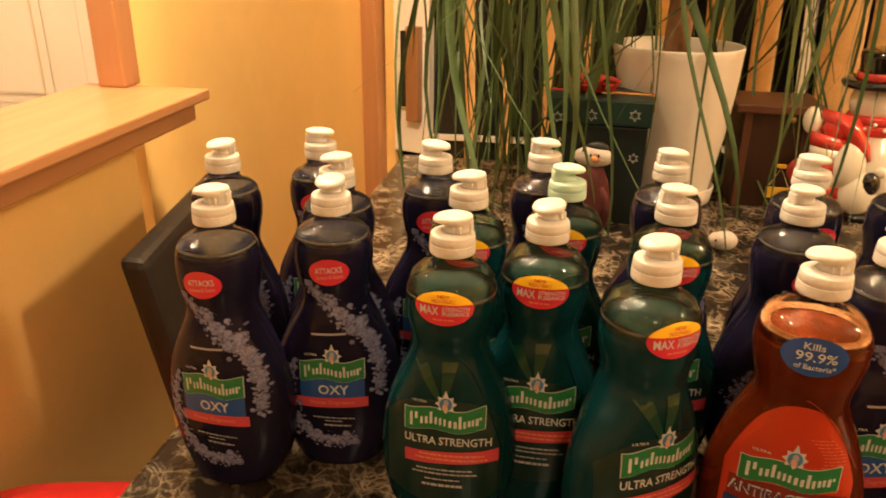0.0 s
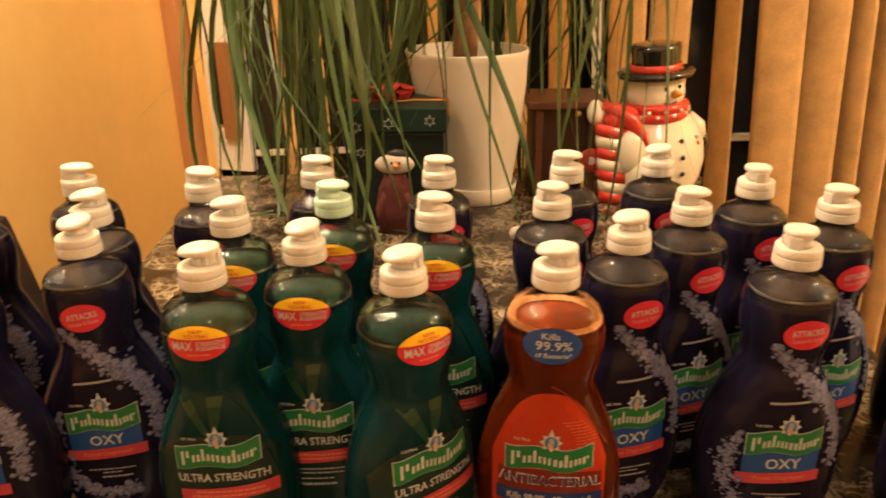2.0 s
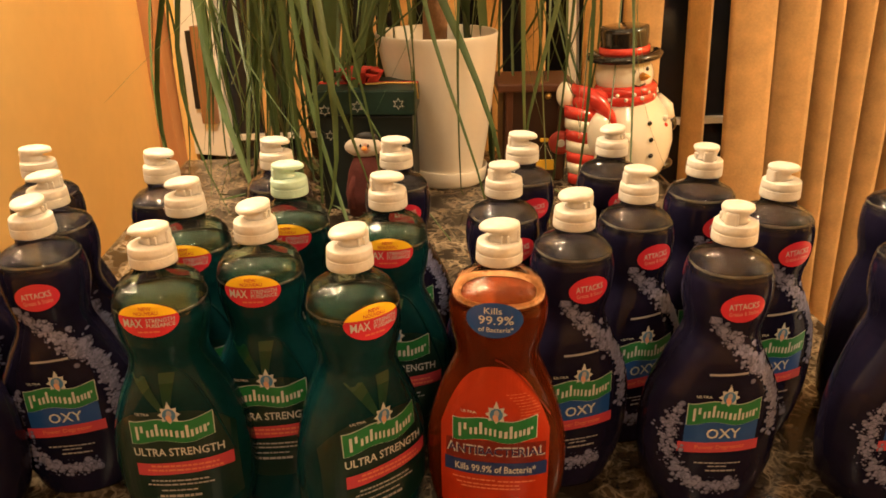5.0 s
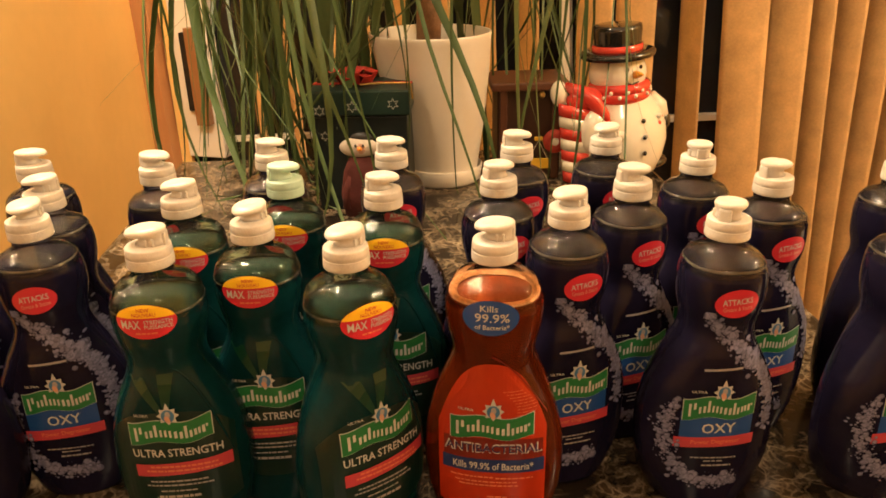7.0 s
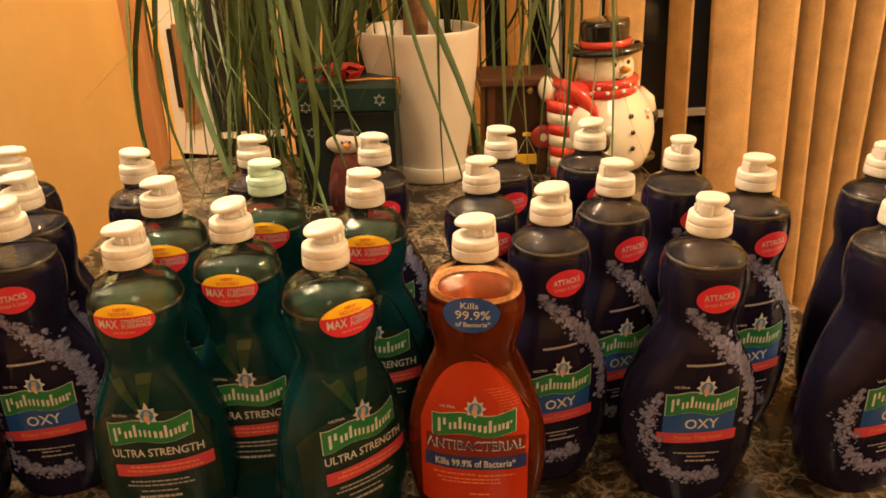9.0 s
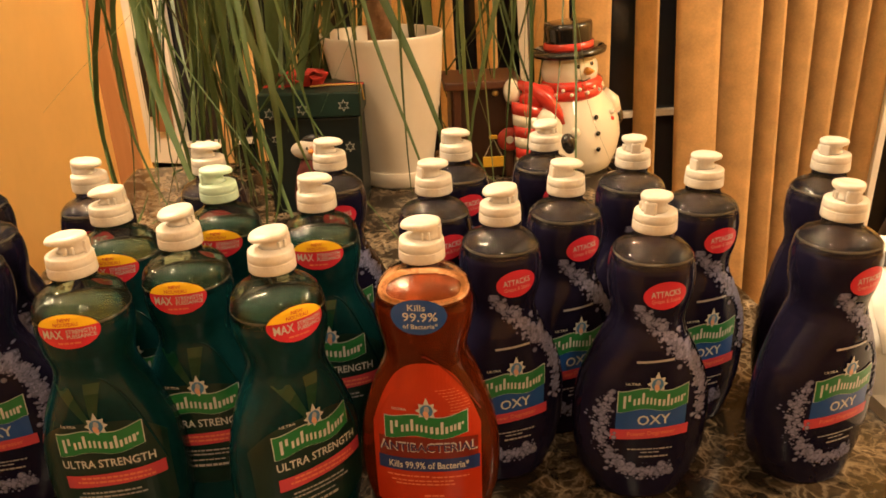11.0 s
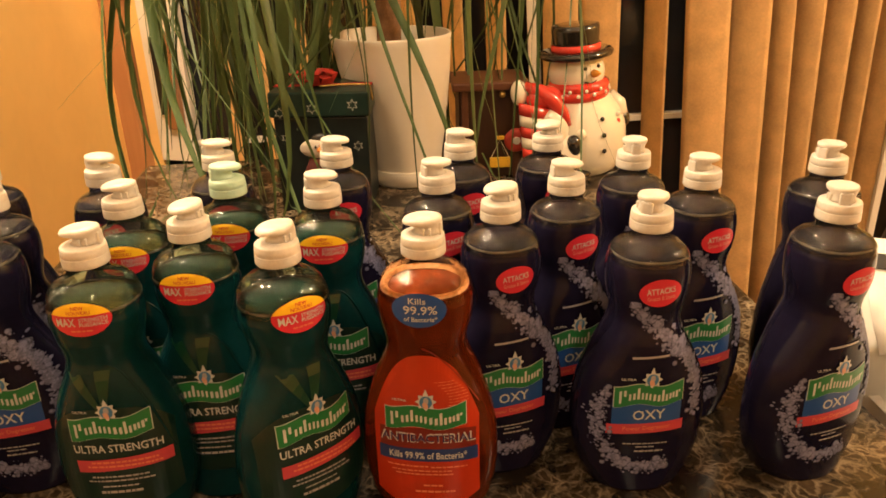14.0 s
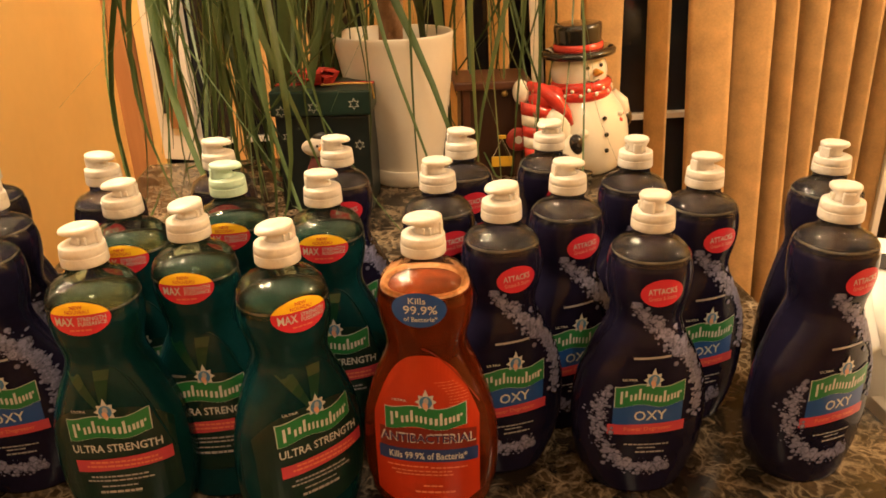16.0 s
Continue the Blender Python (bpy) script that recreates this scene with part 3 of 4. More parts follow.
        w = part("headline", words("ANTIBACTERIAL", 0.001, 0.0855, 0.0680, 0.0082, 0.0009, bend=0.0005), I_WHITE, b)
        part("headline_face", words("ANTIBACTERIAL", 0.001, 0.0855, 0.0660, 0.0062, 0.0012, bend=0.0005), I_NAVYP, w)
        part("headline_panel", strip(-0.0335, 0.0355, lambda x: 0.0745, lambda x: 0.0945 - 2.0 * x * x, 0.0006), I_BROWN, b)
        band = part("blue_band", strip(-0.0345, 0.0365, lambda x: 0.0655, lambda x: 0.0765, 0.0008), I_DKBLUE, b)
        part("band_text", words("Kills 99.9% of Bacteria*", 0.001, 0.0710, 0.0560, 0.0062, 0.0011), I_WHITE, band)
        part("small_print", bars([(-0.014, 0.0610, 0.030, 0.0013), (0.016, 0.0605, 0.026, 0.0013), (-0.004, 0.0570, 0.044, 0.0012), (-0.002, 0.0540, 0.042, 0.0012), (0.004, 0.0440, 0.014, 0.0014), (0.006, 0.0385, 0.030, 0.0018)], 0.0008, 6), I_ORNG2, b)
        part("label_edge", strip(0.0, 0.0375, lambda x: 0.1580 - 0.016 * (x / 0.018) ** 1.5, lambda x: 0.1594 - 0.016 * (x / 0.018) ** 1.5, 0.0010, 24, 1), I_BROWN, b, "dark line at the label's edge")
        part("dot_pattern", bars([(0.014 + 0.010 * math.sin(k / 4), 0.132 - 0.0024 * k, 0.013, 0.0005) for k in range(12)], 0.0007, 8), I_ORNG2, b)
        banner(b, 0.0, 0.1030, 0.0285)
    return b


def ray_patch(lean):
    """One printed beam of light that fans out above the banner."""
    bm = bmesh.new()
    grid = []
    for i in range(6):
        z = 0.112 + 0.036 * i / 5 * (1 - abs(lean) * 6)
        c, h = lean * i / 5, 0.0012 + 0.0042 * i / 5
        grid.append([bm.verts.new(front(c - h, z, 0.0006)), bm.verts.new(front(c + h, z, 0.0006))])
    for a, b in zip(grid, grid[1:]):
        bm.faces.new((a[0], a[1], b[1], b[0]))
    return bm


# ---- the room ----
def slab(name, u0, u1, v0, v1, z0, z1, material, label, category, parent=None, bevel=0.0):
    """A block of the setting in the counter's axes."""
    ob = part(name, box(u0, u1, v0, v1, z0, z1, bevel), material, parent)
    if parent is None:
        ob.matrix_world = ARCH
        tagged(ob, label, category, kind="structure")
    return ob


WALL_U = -0.575                    # face of the left wall
LEDGE = 1.087                      # top of the ledge on the half wall
slab("floor", -3.2, 3.4, -3.0, 4.2, -0.05, 0.0, M_FLOOR, "brown wooden floor under the counter", "floor")
slab("ceiling", -3.2, 3.4, -3.0, 4.2, 2.42, 2.47, M_CEIL, "white painted ceiling", "ceiling")
slab("wall_half", WALL_U - 0.06, WALL_U, -1.2, 1.15, 0.0, LEDGE - 0.048, M_WALL, "low yellow painted half wall with an oak ledge", "wall")
slab("wall_left", WALL_U - 0.03, WALL_U, 1.18, 2.56, 0.0, 2.42, M_WALL, "warm yellow painted wall", "wall")
# front and right walls are unseen, added to bounce warm light back
slab("wall_front", -3.2, 3.4, -2.6, -2.5, 0.0, 2.42, M_WALL, "unseen yellow wall added behind the camera for bounced light", "wall")
slab("wall_right", 2.6, 2.7, -2.5, 1.6, 0.0, 2.42, M_WALL, "unseen yellow wall added at the room's far side for bounced light", "wall")
slab("wall_stair", -2.0, -1.9, -2.5, 3.0, 0.0, 2.42, M_WHITE, "pale wall beyond the half wall", "wall")
slab("wall_stair_end", -1.9, WALL_U - 0.03, 1.95, 2.0, 0.0, 2.42, M_WHITE, "pale wall at the end of the passage", "wall")

# the oak ledge: a board with a moulded front under it
ledge = thing("trim_ledge", ARCH, "oak ledge board on top of the half wall", "ledge", kind="structure")
part("board", box(-0.645, -0.445, -1.2, 1.165, LEDGE - 0.016, LEDGE, 0.003), M_OAK, ledge)
part("moulding", box(-0.640, -0.463, -1.2, 1.150, LEDGE - 0.046, LEDGE - 0.016, 0.004), M_OAK, ledge)
casing = thing("trim_casing", ARCH, "oak casing at the end of the yellow wall", "casing", kind="structure")
part("board", box(WALL_U - 0.034, WALL_U + 0.010, 1.135, 1.18, LEDGE, 2.42, 0.004), M_OAKV, casing)


def panel_door(name, m, w, h):
    d = thing(name, m, "white six-panel interior door beyond the half wall", "door", kind="structure")
    part("leaf", box(0, w, 0, 0.035, 0, h, 0.002), M_WHITE, d)
    for cx in (0.27 * w, 0.73 * w):
        for z0, z1 in ((0.15, 0.75), (0.90, 1.45), (1.58, 1.88)):
            p = part("panel", box(cx - 0.15 * w, cx + 0.15 * w, -0.010, 0.0, z0, z1, 0.008), M_WHITE, d)
            part("panel_edge", box(cx - 0.18 * w, cx + 0.18 * w, -0.004, -0.001, z0 - 0.03 * w, z1 + 0.03 * w, 0.001), M_WHITE, p)
    part("knob", ball((w - 0.07, -0.04, 0.95), (0.026, 0.026, 0.026), 8), M_BRASS, d, "brass door knob", True)
    return d


M_BRASS = mat("brass", (0.60, 0.42, 0.16), rough=0.25, metal=1.0, vary=0.1)
panel_door("door_1", ARCH @ pose(-1.62, 1.905, 0), 0.80, 2.03)

# ---- window wall with its vertical blinds; s runs along it from the corner ----
P0, P1 = W(-0.60, 2.50), W(1.18, 1.86)
WIN = Matrix.Translation(P0) @ Matrix.Rotation(math.atan2(P1.y - P0.y, P1.x - P0.x), 4, "Z")
TIP = math.tan(radians(-3.2))      # the blinds and rails hang a little out of true
M_GLASS = mat("night_window_glass", (0.012, 0.013, 0.016), rough=0.06, vary=0.2, scale=3)
M_SLAT = mat("tan_fabric_slat", (0.63, 0.40, 0.172), rough=0.85, vary=0.22, scale=20, bump=0.35, bscale=420)
M_NIGHT = mat("night_backdrop", (0.01, 0.01, 0.014), rough=1.0, vary=0.3, scale=2)


def sheared(bm, z_ref=0.9):
    for v in bm.verts:
        v.co.x += (v.co.z - z_ref) * TIP
    return bm


win = thing("window_1", WIN, "dark night window with white rails behind blinds", "window", kind="structure")
part("pane", box(0.18, 2.60, 0.060, 0.068, 0.10, 2.25), M_GLASS, win)
bm = bmesh.new()
for z in (0.655, 1.28):
    box(0.17, 2.58, 0.035, 0.060, z, z + 0.016, 0.002, bm)
for v in bm.verts:
    v.co.z += (v.co.x - 0.10) * 0.094 * (1.0 if v.co.z < 1.0 else 0.6) + (0.026 if v.co.z < 1.0 else 0)
part("rail", bm, M_WHITE, win, "thin white window rails")
part("frame", sheared(box(1.316, 1.340, -0.012, 0.055, 0.62, 2.25, 0.003)), M_WHITE, win, "white window post")
part("frame", box(0.132, 0.262, 0.022, 0.055, 0.648, 2.25, 0.003), M_WHITE, win, "white window side frame")
part("end_frame", box(2.179, 2.194, -0.06, 0.03, 0.2, 2.25, 0.002), M_WHITE, win, "pale upright edge")
casing2 = thing("trim_window", WIN, "oak casing between the yellow wall and the window", "casing", kind="structure")
bm = box(0.0, 0.092, -0.012, 0.05, 0.0, 2.42, 0.004)
for v in bm.verts:
    v.co.x -= 0.02 * (v.co.z - 0.75)
part("board", bm, M_OAKV, casing2)
part("return_strip", box(0.094, 0.130, 0.030, 0.05, 0.0, 2.42, 0.002), M_WALL, casing2, "narrow yellow strip")
slab("wall_window_end", 0, 0.5, 0, 0.06, 0.0, 2.42, M_WALL, "yellow wall past the blinds", "wall").matrix_world = WIN @ Matrix.Translation((2.27, -0.02, 0))
slab("wall_over_window", 0, 2.8, 0, 0.08, 2.22, 2.42, M_WALL, "yellow wall over the window", "wall").matrix_world = WIN @ Matrix.Translation((-0.1, 0.075, 0))
slab("wall_under_window", 0, 2.8, 0, 0.08, 0.0, 0.12, M_WALL, "wall under the window", "wall").matrix_world = WIN @ Matrix.Translation((-0.1, 0.075, 0))
slab("backdrop", -1.5, 5.0, 1.2, 1.25, -0.2, 3.0, M_NIGHT, "dark night outside the window", "backdrop").matrix_world = WIN

M_BROWNBLK = wood("brown_wood_block", (0.36, 0.17, 0.07), (0.22, 0.10, 0.04), 8, axis=2)
M_BLACK = mat("matt_black", (0.012, 0.011, 0.010), rough=0.5, vary=0.2, scale=20)
hang = thing("wooden_plaque", WIN, "brown wooden plaque with a black edge on the window frame", "plaque")
part("board", box(0.196, 0.240, -0.010, 0.020, 0.758, 1.050, 0.002), M_BROWNBLK, hang)
part("dark_edge", box(0.168, 0.195, 0.004, 0.0205, 0.800, 1.035, 0.002), M_BLACK, hang)

blinds = thing("vertical_blinds", WIN, "tan fabric vertical blinds, partly open", "blinds")
part("head_rail", box(0.26, 2.25, -0.055, -0.01, 2.17, 2.22, 0.003), M_WHITE, blinds)


def slat(s0, s1, dy0=0.0, dy1=0.0, lean=-0.04):
    """One hanging fabric slat between two places along the window, slightly bowed."""
    bm = bmesh.new()
    top, low, n = 2.17, 0.16, 8
    faces = []
    for side in (0, 1):
        grid = []
        for i in range(n + 1):
            f = i / n
            x, y = s0 + (s1 - s0) * f, -0.03 + dy0 + (dy1 - dy0) * f - 0.008 * math.sin(math.pi * f) + side * 0.0012
            grid.append((bm.verts.new((x + (low - 0.95) * lean, y, low)), bm.verts.new((x + (top - 0.95) * lean, y, top))))
        faces.append(grid)
    a, b = faces
    for i in range(n):
        bm.faces.new((a[i][0], a[i + 1][0], a[i + 1][1], a[i][1]))
        bm.faces.new((b[i][0], b[i][1], b[i + 1][1], b[i + 1][0]))
    for i in (0, n):
        bm.faces.new((a[i][0], a[i][1], b[i][1], b[i][0]))
    return part("slat", bm, M_SLAT, blinds, smooth=True)


for s0, s1, d0, d1, lean in ((0.402, 0.455, 0.02, -0.01, -0.03), (0.524, 0.570, 0.015, -0.015, -0.03), (0.655, 0.705, 0.02, -0.02, -0.03), (0.760, 0.805, 0.02, -0.02, -0.03), (0.860, 0.915, 0.02, -0.02, -0.03),
                             (0.965, 1.030, 0.015, -0.015, -0.03), (1.085, 1.150, 0.02, -0.02, -0.03), (1.200, 1.262, 0.02, -0.02, -0.03), (1.352, 1.442, 0.01, -0.005, -0.03), (1.448, 1.544, 0.0, -0.005, -0.02),
                             (1.604, 1.660, 0.03, -0.03, -0.042), (1.703, 1.806, 0.0, -0.010, -0.060), (1.803, 1.896, 0.020, -0.008, -0.052), (1.893, 1.949, 0.025, -0.010, -0.060), (1.946, 2.009, 0.030, -0.010, -0.037),
                             (2.005, 2.071, 0.035, -0.010, -0.022), (2.068, 2.120, 0.040, -0.010, -0.018), (2.116, 2.178, 0.045, -0.010, -0.002)):
    slat(s0, s1, d0, d1, lean)

# ---- the counter ----
counter = thing("countertop", ARCH, "dark brown marble countertop with cream veins", "countertop")
part("slab", box(-0.23, 0.655, 0.30, 1.54, CT - 0.035, CT, 0.006), M_MARBLE, counter)
base = thing("counter_cabinet", ARCH, "brown wooden cabinet under the marble top", "cabinet")
part("body", box(-0.19, 0.615, 0.36, 1.50, 0.10, CT - 0.035), M_CAB, base)
part("plinth", box(-0.15, 0.575, 0.42, 1.46, 0.0, 0.10), M_BLACK, base)
for k in range(2):
    d = part("door", box(-0.17 + 0.395 * k, 0.205 + 0.395 * k, 0.342, 0.36, 0.13, CT - 0.06, 0.003), M_CAB, base)
    part("handle", tube([(0.17 + 0.10 * k, 0.342, 0.60), (0.17 + 0.10 * k, 0.318, 0.61), (0.17 + 0.10 * k, 0.318, 0.71), (0.17 + 0.10 * k, 0.342, 0.72)], 0.005), M_BRASS, d)

# ---- lamp bodies out of view; two belong to the added fill lights ----
M_LAMP = mat("lamp_white", (0.8, 0.78, 0.72), rough=0.4, vary=0.03)
for at, r in (((0.30, -1.15), 0.19), (HALL[:2], 0.15)):
    cl = thing("ceiling_lamp", pose(at[0], at[1], 2.37), "round white ceiling lamp added out of view", "lamp", "ceiling lamps")
    part("base_ring", rings([(0.0, r, r), (0.05, r + 0.01, r + 0.01)], 32, 2.0, (False, True)), M_LAMP, cl)

# added lamp bodies, unseen; the second hangs at the wall's fill light
for at in (LAMP, WALL_FILL):
    pend = thing("pendant_lamp", Matrix.Translation(at), "brass hanging lamp added out of view", "lamp", "pendant lamps")
    part("rod", tube([(0, 0, 0.12), (0, 0, 2.42 - at.z)], 0.006), M_BRASS, pend)
    part("cup", rings([(0.115, 0.05, 0.05), (0.135, 0.035, 0.035)], 24, 2.0, (False, True)), M_BRASS, pend)

# ---- black chair, red bin and white bag beside the counter ----
M_LEATHER = mat("black_leather", (0.013, 0.010, 0.008), rough=0.5, vary=0.25, scale=12, bump=0.4, bscale=300)
M_REDP = mat("red_plastic", (0.55, 0.02, 0.02), rough=0.35, vary=0.08, scale=10)
chair = thing("dining_chair", ARCH, "black leather dining chair drawn up beside the marble counter", "chair")


def chair_u(v, z):
    """The outer face of the chair's back, which leans a little away from the counter."""
    return -0.413 - 0.174 * (v - 0.827) - 0.20 * (z - 0.95)


bm = box(0.0, 0.034, 0.827, 1.185, 0.50, 0.950, 0.010)
for v in bm.verts:
    v.co.x += chair_u(v.co.y, v.co.z)
part("backrest", bm, M_LEATHER, chair, smooth=False)
part("seat", box(-0.33, -0.245, 0.83, 1.17, 0.42, 0.49, 0.015), M_LEATHER, chair)
for v0 in (0.845, 1.165):
    part("leg", tube([(chair_u(v0, 0.50) + 0.017, v0, 0.51), (chair_u(v0, 0.5) + 0.035, v0, 0.0)], 0.014, 10), M_CAB, chair)
    part("leg", tube([(-0.262, v0, 0.43), (-0.255, v0, 0.0)], 0.014, 10), M_CAB, chair)
bn = thing("plastic_bin", ARCH @ pose(-0.425, 0.66, 0, 0, 0, 12), "red plastic bin on the floor beside the counter", "bin")
part("body", rings([(0.0, 0.10, 0.08), (0.55, 0.125, 0.10), (0.65, 0.128, 0.103)], 36, 4.0, (True, False)), M_REDP, bn, smooth=True)
part("lid", rings([(0.650, 0.136, 0.110), (0.665, 0.137, 0.111), (0.680, 0.125, 0.100), (0.688, 0.08, 0.06)], 36, 4.0), M_REDP, bn, smooth=True)
M_BAG = mat("white_plastic_bag", (0.86, 0.84, 0.79), rough=0.45, vary=0.06, scale=12, bump=0.5, bscale=40, sss=0.2)


def crumple(bm, amount, seed):
    for v in bm.verts:
        n = noise.noise_vector(v.co * 11 + Vector((seed, 0, 0))) + 0.45 * noise.noise_vector(v.co * 29 + Vector((0, seed, 0)))
        v.co += n * amount
    return bm


def sheet(corners, n=14, thick=0.0015, bow=0.0):
    """A thin sheet between four corners, bowed upwards, with thickness."""
    bm = bmesh.new()
    a, b, c, d = (Vector(q) for q in corners)
    up = (b - a).cross(d - a).normalized()
    grids = []
    for side in (0, 1):
        grid = []
        for i in range(n + 1):
            f = i / n
            p, q = a.lerp(b, f), d.lerp(c, f)
            grid.append([bm.verts.new(p.lerp(q, j / n) + up * (bow * math.sin(math.pi * j / n) - side * thick)) for j in range(n + 1)])
        grids.append(grid)
    for grid in grids:
        for i in range(n):
            for j in range(n):
                bm.faces.new((grid[i][j], grid[i + 1][j], grid[i + 1][j + 1], grid[i][j + 1]))
    g, h = grids
    for i in range(n):
        for u, w in (((i, 0), (i + 1, 0)), ((i, n), (i + 1, n)), ((0, i), (0, i + 1)), ((n, i), (n, i + 1))):
            bm.faces.new((g[u[0]][u[1]], g[w[0]][w[1]], h[w[0]][w[1]], h[u[0]][u[1]]))
    return bm


stool = thing("side_stool", ARCH, "dark wooden stool beside the counter", "stool")
part("seat", box(0.665, 0.985, 0.34, 0.84, 0.665, 0.70, 0.008), M_CAB, stool)
for du, dv in ((0.69, 0.37), (0.96, 0.37), (0.69, 0.81), (0.96, 0.81)):
    part("leg", box(du - 0.015, du + 0.015, dv - 0.015, dv + 0.015, 0.0, 0.665, 0.003), M_CAB, stool)
bag = thing("plastic_bag", ARCH @ pose(0.825, 0.63, 0.70), "crumpled white plastic bag on a stool beside the counter", "bag")
bm = rings([(0.0, 0.140, 0.195), (0.05, 0.148, 0.20), (0.12, 0.150, 0.20), (0.17, 0.146, 0.185, 0.003, 0.005), (0.21, 0.142, 0.155, 0.006, 0.02), (0.245, 0.138, 0.115, 0.012, 0.035), (0.275, 0.120, 0.075, 0.02, 0.05), (0.295, 0.09, 0.035, 0.03, 0.06), (0.300, 0.04, 0.010, 0.035, 0.06)], 48, 4.0)
bmesh.ops.subdivide_edges(bm, edges=bm.edges[:], cuts=1, use_grid_fill=True)
part("body", crumple(bm, 0.012, 3.0), M_BAG, bag, smooth=True)
part("flap", crumple(sheet(((-0.150, -0.26, 0.125), (0.16, -0.26, 0.130), (0.16, -0.02, 0.215), (-0.150, -0.005, 0.190)), bow=0.012), 0.007, 8.0), M_BAG, bag, "loose white flap", True)
part("upper_flap", crumple(sheet(((-0.135, 0.02, 0.225), (0.15, -0.03, 0.235), (0.15, 0.10, 0.320), (-0.120, 0.11, 0.305)), bow=0.012), 0.008, 5.0), M_BAG, bag, "loose white flap", True)
# black sheet laid in for the shade between two folds
part("dark_slit", crumple(sheet(((-0.122, 0.075, 0.291), (-0.06, 0.055, 0.288), (-0.05, 0.070, 0.296), (-0.112, 0.088, 0.300)), 6), 0.003, 5.0), M_BLACK, bag, "black sheet painting the shade between the folds")
pouch = thing("black_pouch", ARCH @ pose(1.045, 0.98, 0.0), "black cloth bag on the floor behind the white bag", "bag")
part("body", crumple(rings([(0.0, 0.11, 0.10), (0.5, 0.115, 0.10), (0.85, 0.105, 0.09), (0.95, 0.08, 0.07), (1.0, 0.045, 0.03)], 32, 2.6), 0.006, 2.0), M_BLACK, pouch, smooth=True)


# ---- plant ----
M_POT = mat("white_glazed_pot", (0.74, 0.68, 0.58), rough=0.35, vary=0.05, scale=8)
M_SOIL = mat("dark_soil", (0.05, 0.03, 0.02), rough=0.95, vary=0.4, scale=80, bump=0.8, bscale=150)
M_TRUNK = mat("brown_bark", (0.27, 0.15, 0.08), rough=0.85, vary=0.35, scale=60, bump=0.8, bscale=160)
M_LEAF = mat("green_strap_leaf", (0.060, 0.098, 0.030), rough=0.42, vary=0.35, scale=20, island=0.8)
POT = (0.440, 1.318)
pot = thing("plant_pot", pose(POT[0] + 0.010, POT[1], CT), "white glazed ceramic plant pot on a saucer", "pot")
bm = rings([(0.012, 0.058, 0.058), (0.030, 0.0615, 0.0615), (0.12, 0.0815, 0.0815), (0.20, 0.0945, 0.0945), (0.242, 0.0995, 0.0995), (0.252, 0.1015, 0.1015), (0.255, 0.1005, 0.1005), (0.254, 0.0970, 0.0970), (0.225, 0.0925, 0.0925), (0.212, 0.02, 0.02)], 56)
for v in bm.verts:                  # the pot stands a little askew on its saucer
    v.co.x -= 0.075 * (v.co.z - 0.012)
part("body", bm, M_POT, pot, smooth=True)
part("saucer", rings([(0.0, 0.060, 0.060), (0.004, 0.0645, 0.0645), (0.028, 0.0685, 0.0685), (0.030, 0.0665, 0.0665), (0.011, 0.058, 0.058)], 48), M_POT, pot, smooth=True)
part("soil", rings([(0.213, 0.090, 0.090, -0.015, 0), (0.216, 0.05, 0.05, -0.015, 0)], 32), M_SOIL, pot, smooth=True)
plant = thing("house_plant", pose(*POT, CT + 0.205), "tall potted palm with long drooping strap leaves", "plant")
trunk = [(-0.012 + 0.004 * math.sin(k), 0.0, 0.10 * k) for k in range(11)]
part("trunk", tube(trunk, [0.020 - 0.0006 * k + 0.0012 * (k % 2) for k in range(11)], 14), M_TRUNK, plant, smooth=True)


def leaf(bm, start, azimuth, reach, rise, drop, width, rnd):
    """A long arching leaf: out and up from the crown, then hanging down in slow waves with a hooked tip."""
    n, side = 26, Vector((-math.sin(azimuth), math.cos(azimuth), 0))
    out = Vector((math.cos(azimuth), math.sin(azimuth), 0))
    sway, curl, ph = rnd.gauss(0, 0.04), rnd.uniform(6.0, 14.0), rnd.uniform(0, 6.28)
    wander, tip, hook = rnd.uniform(0.010, 0.040), rnd.gauss(0.0, 0.30), rnd.gauss(0, 0.060)
    bend, knee = rnd.uniform(2.0, 3.4), rnd.uniform(0.40, 0.62)
    prev = None
    turn, twist = rnd.uniform(-0.8, 0.8), rnd.uniform(-2.2, 2.2)
    for i in range(n + 1):
        f = i / n
        arch = min(1.0, f * 2.9)
        late = max(0.0, f - 0.62) ** 2
        x = reach * math.sin(arch * math.pi / 2) + wander * math.sin(curl * f + ph) * f + tip * late
        z = rise * math.sin(min(1.0, f * 3) * math.pi / 2) - drop * max(0.0, f - 0.14) ** 1.12 
        c = start + out * x + Vector((0, 0, z)) + side * (sway * f * f + hook * math.sin(bend * math.pi * max(0.0, f - knee)) * (1 + 2 * max(0.0, f - 0.7)) + wander * 1.2 * math.sin(curl * 0.8 * f + ph * 2) * f)
        w = width * (1.0 - f ** 3.2) * (0.6 + 0.4 * min(1, f * 6)) + 0.0005
        t = turn + f * twist
        across = side * math.cos(t) + out * math.sin(t)
        fold = (out * math.cos(t) - side * math.sin(t)) * (w * 0.35)
        row = [bm.verts.new(c - across * w), bm.verts.new(c + fold), bm.verts.new(c + across * w)]
        if prev:
            bm.faces.new((prev[0], prev[1], row[1], row[0]))
            bm.faces.new((prev[1], prev[2], row[2], row[1]))
        prev = row


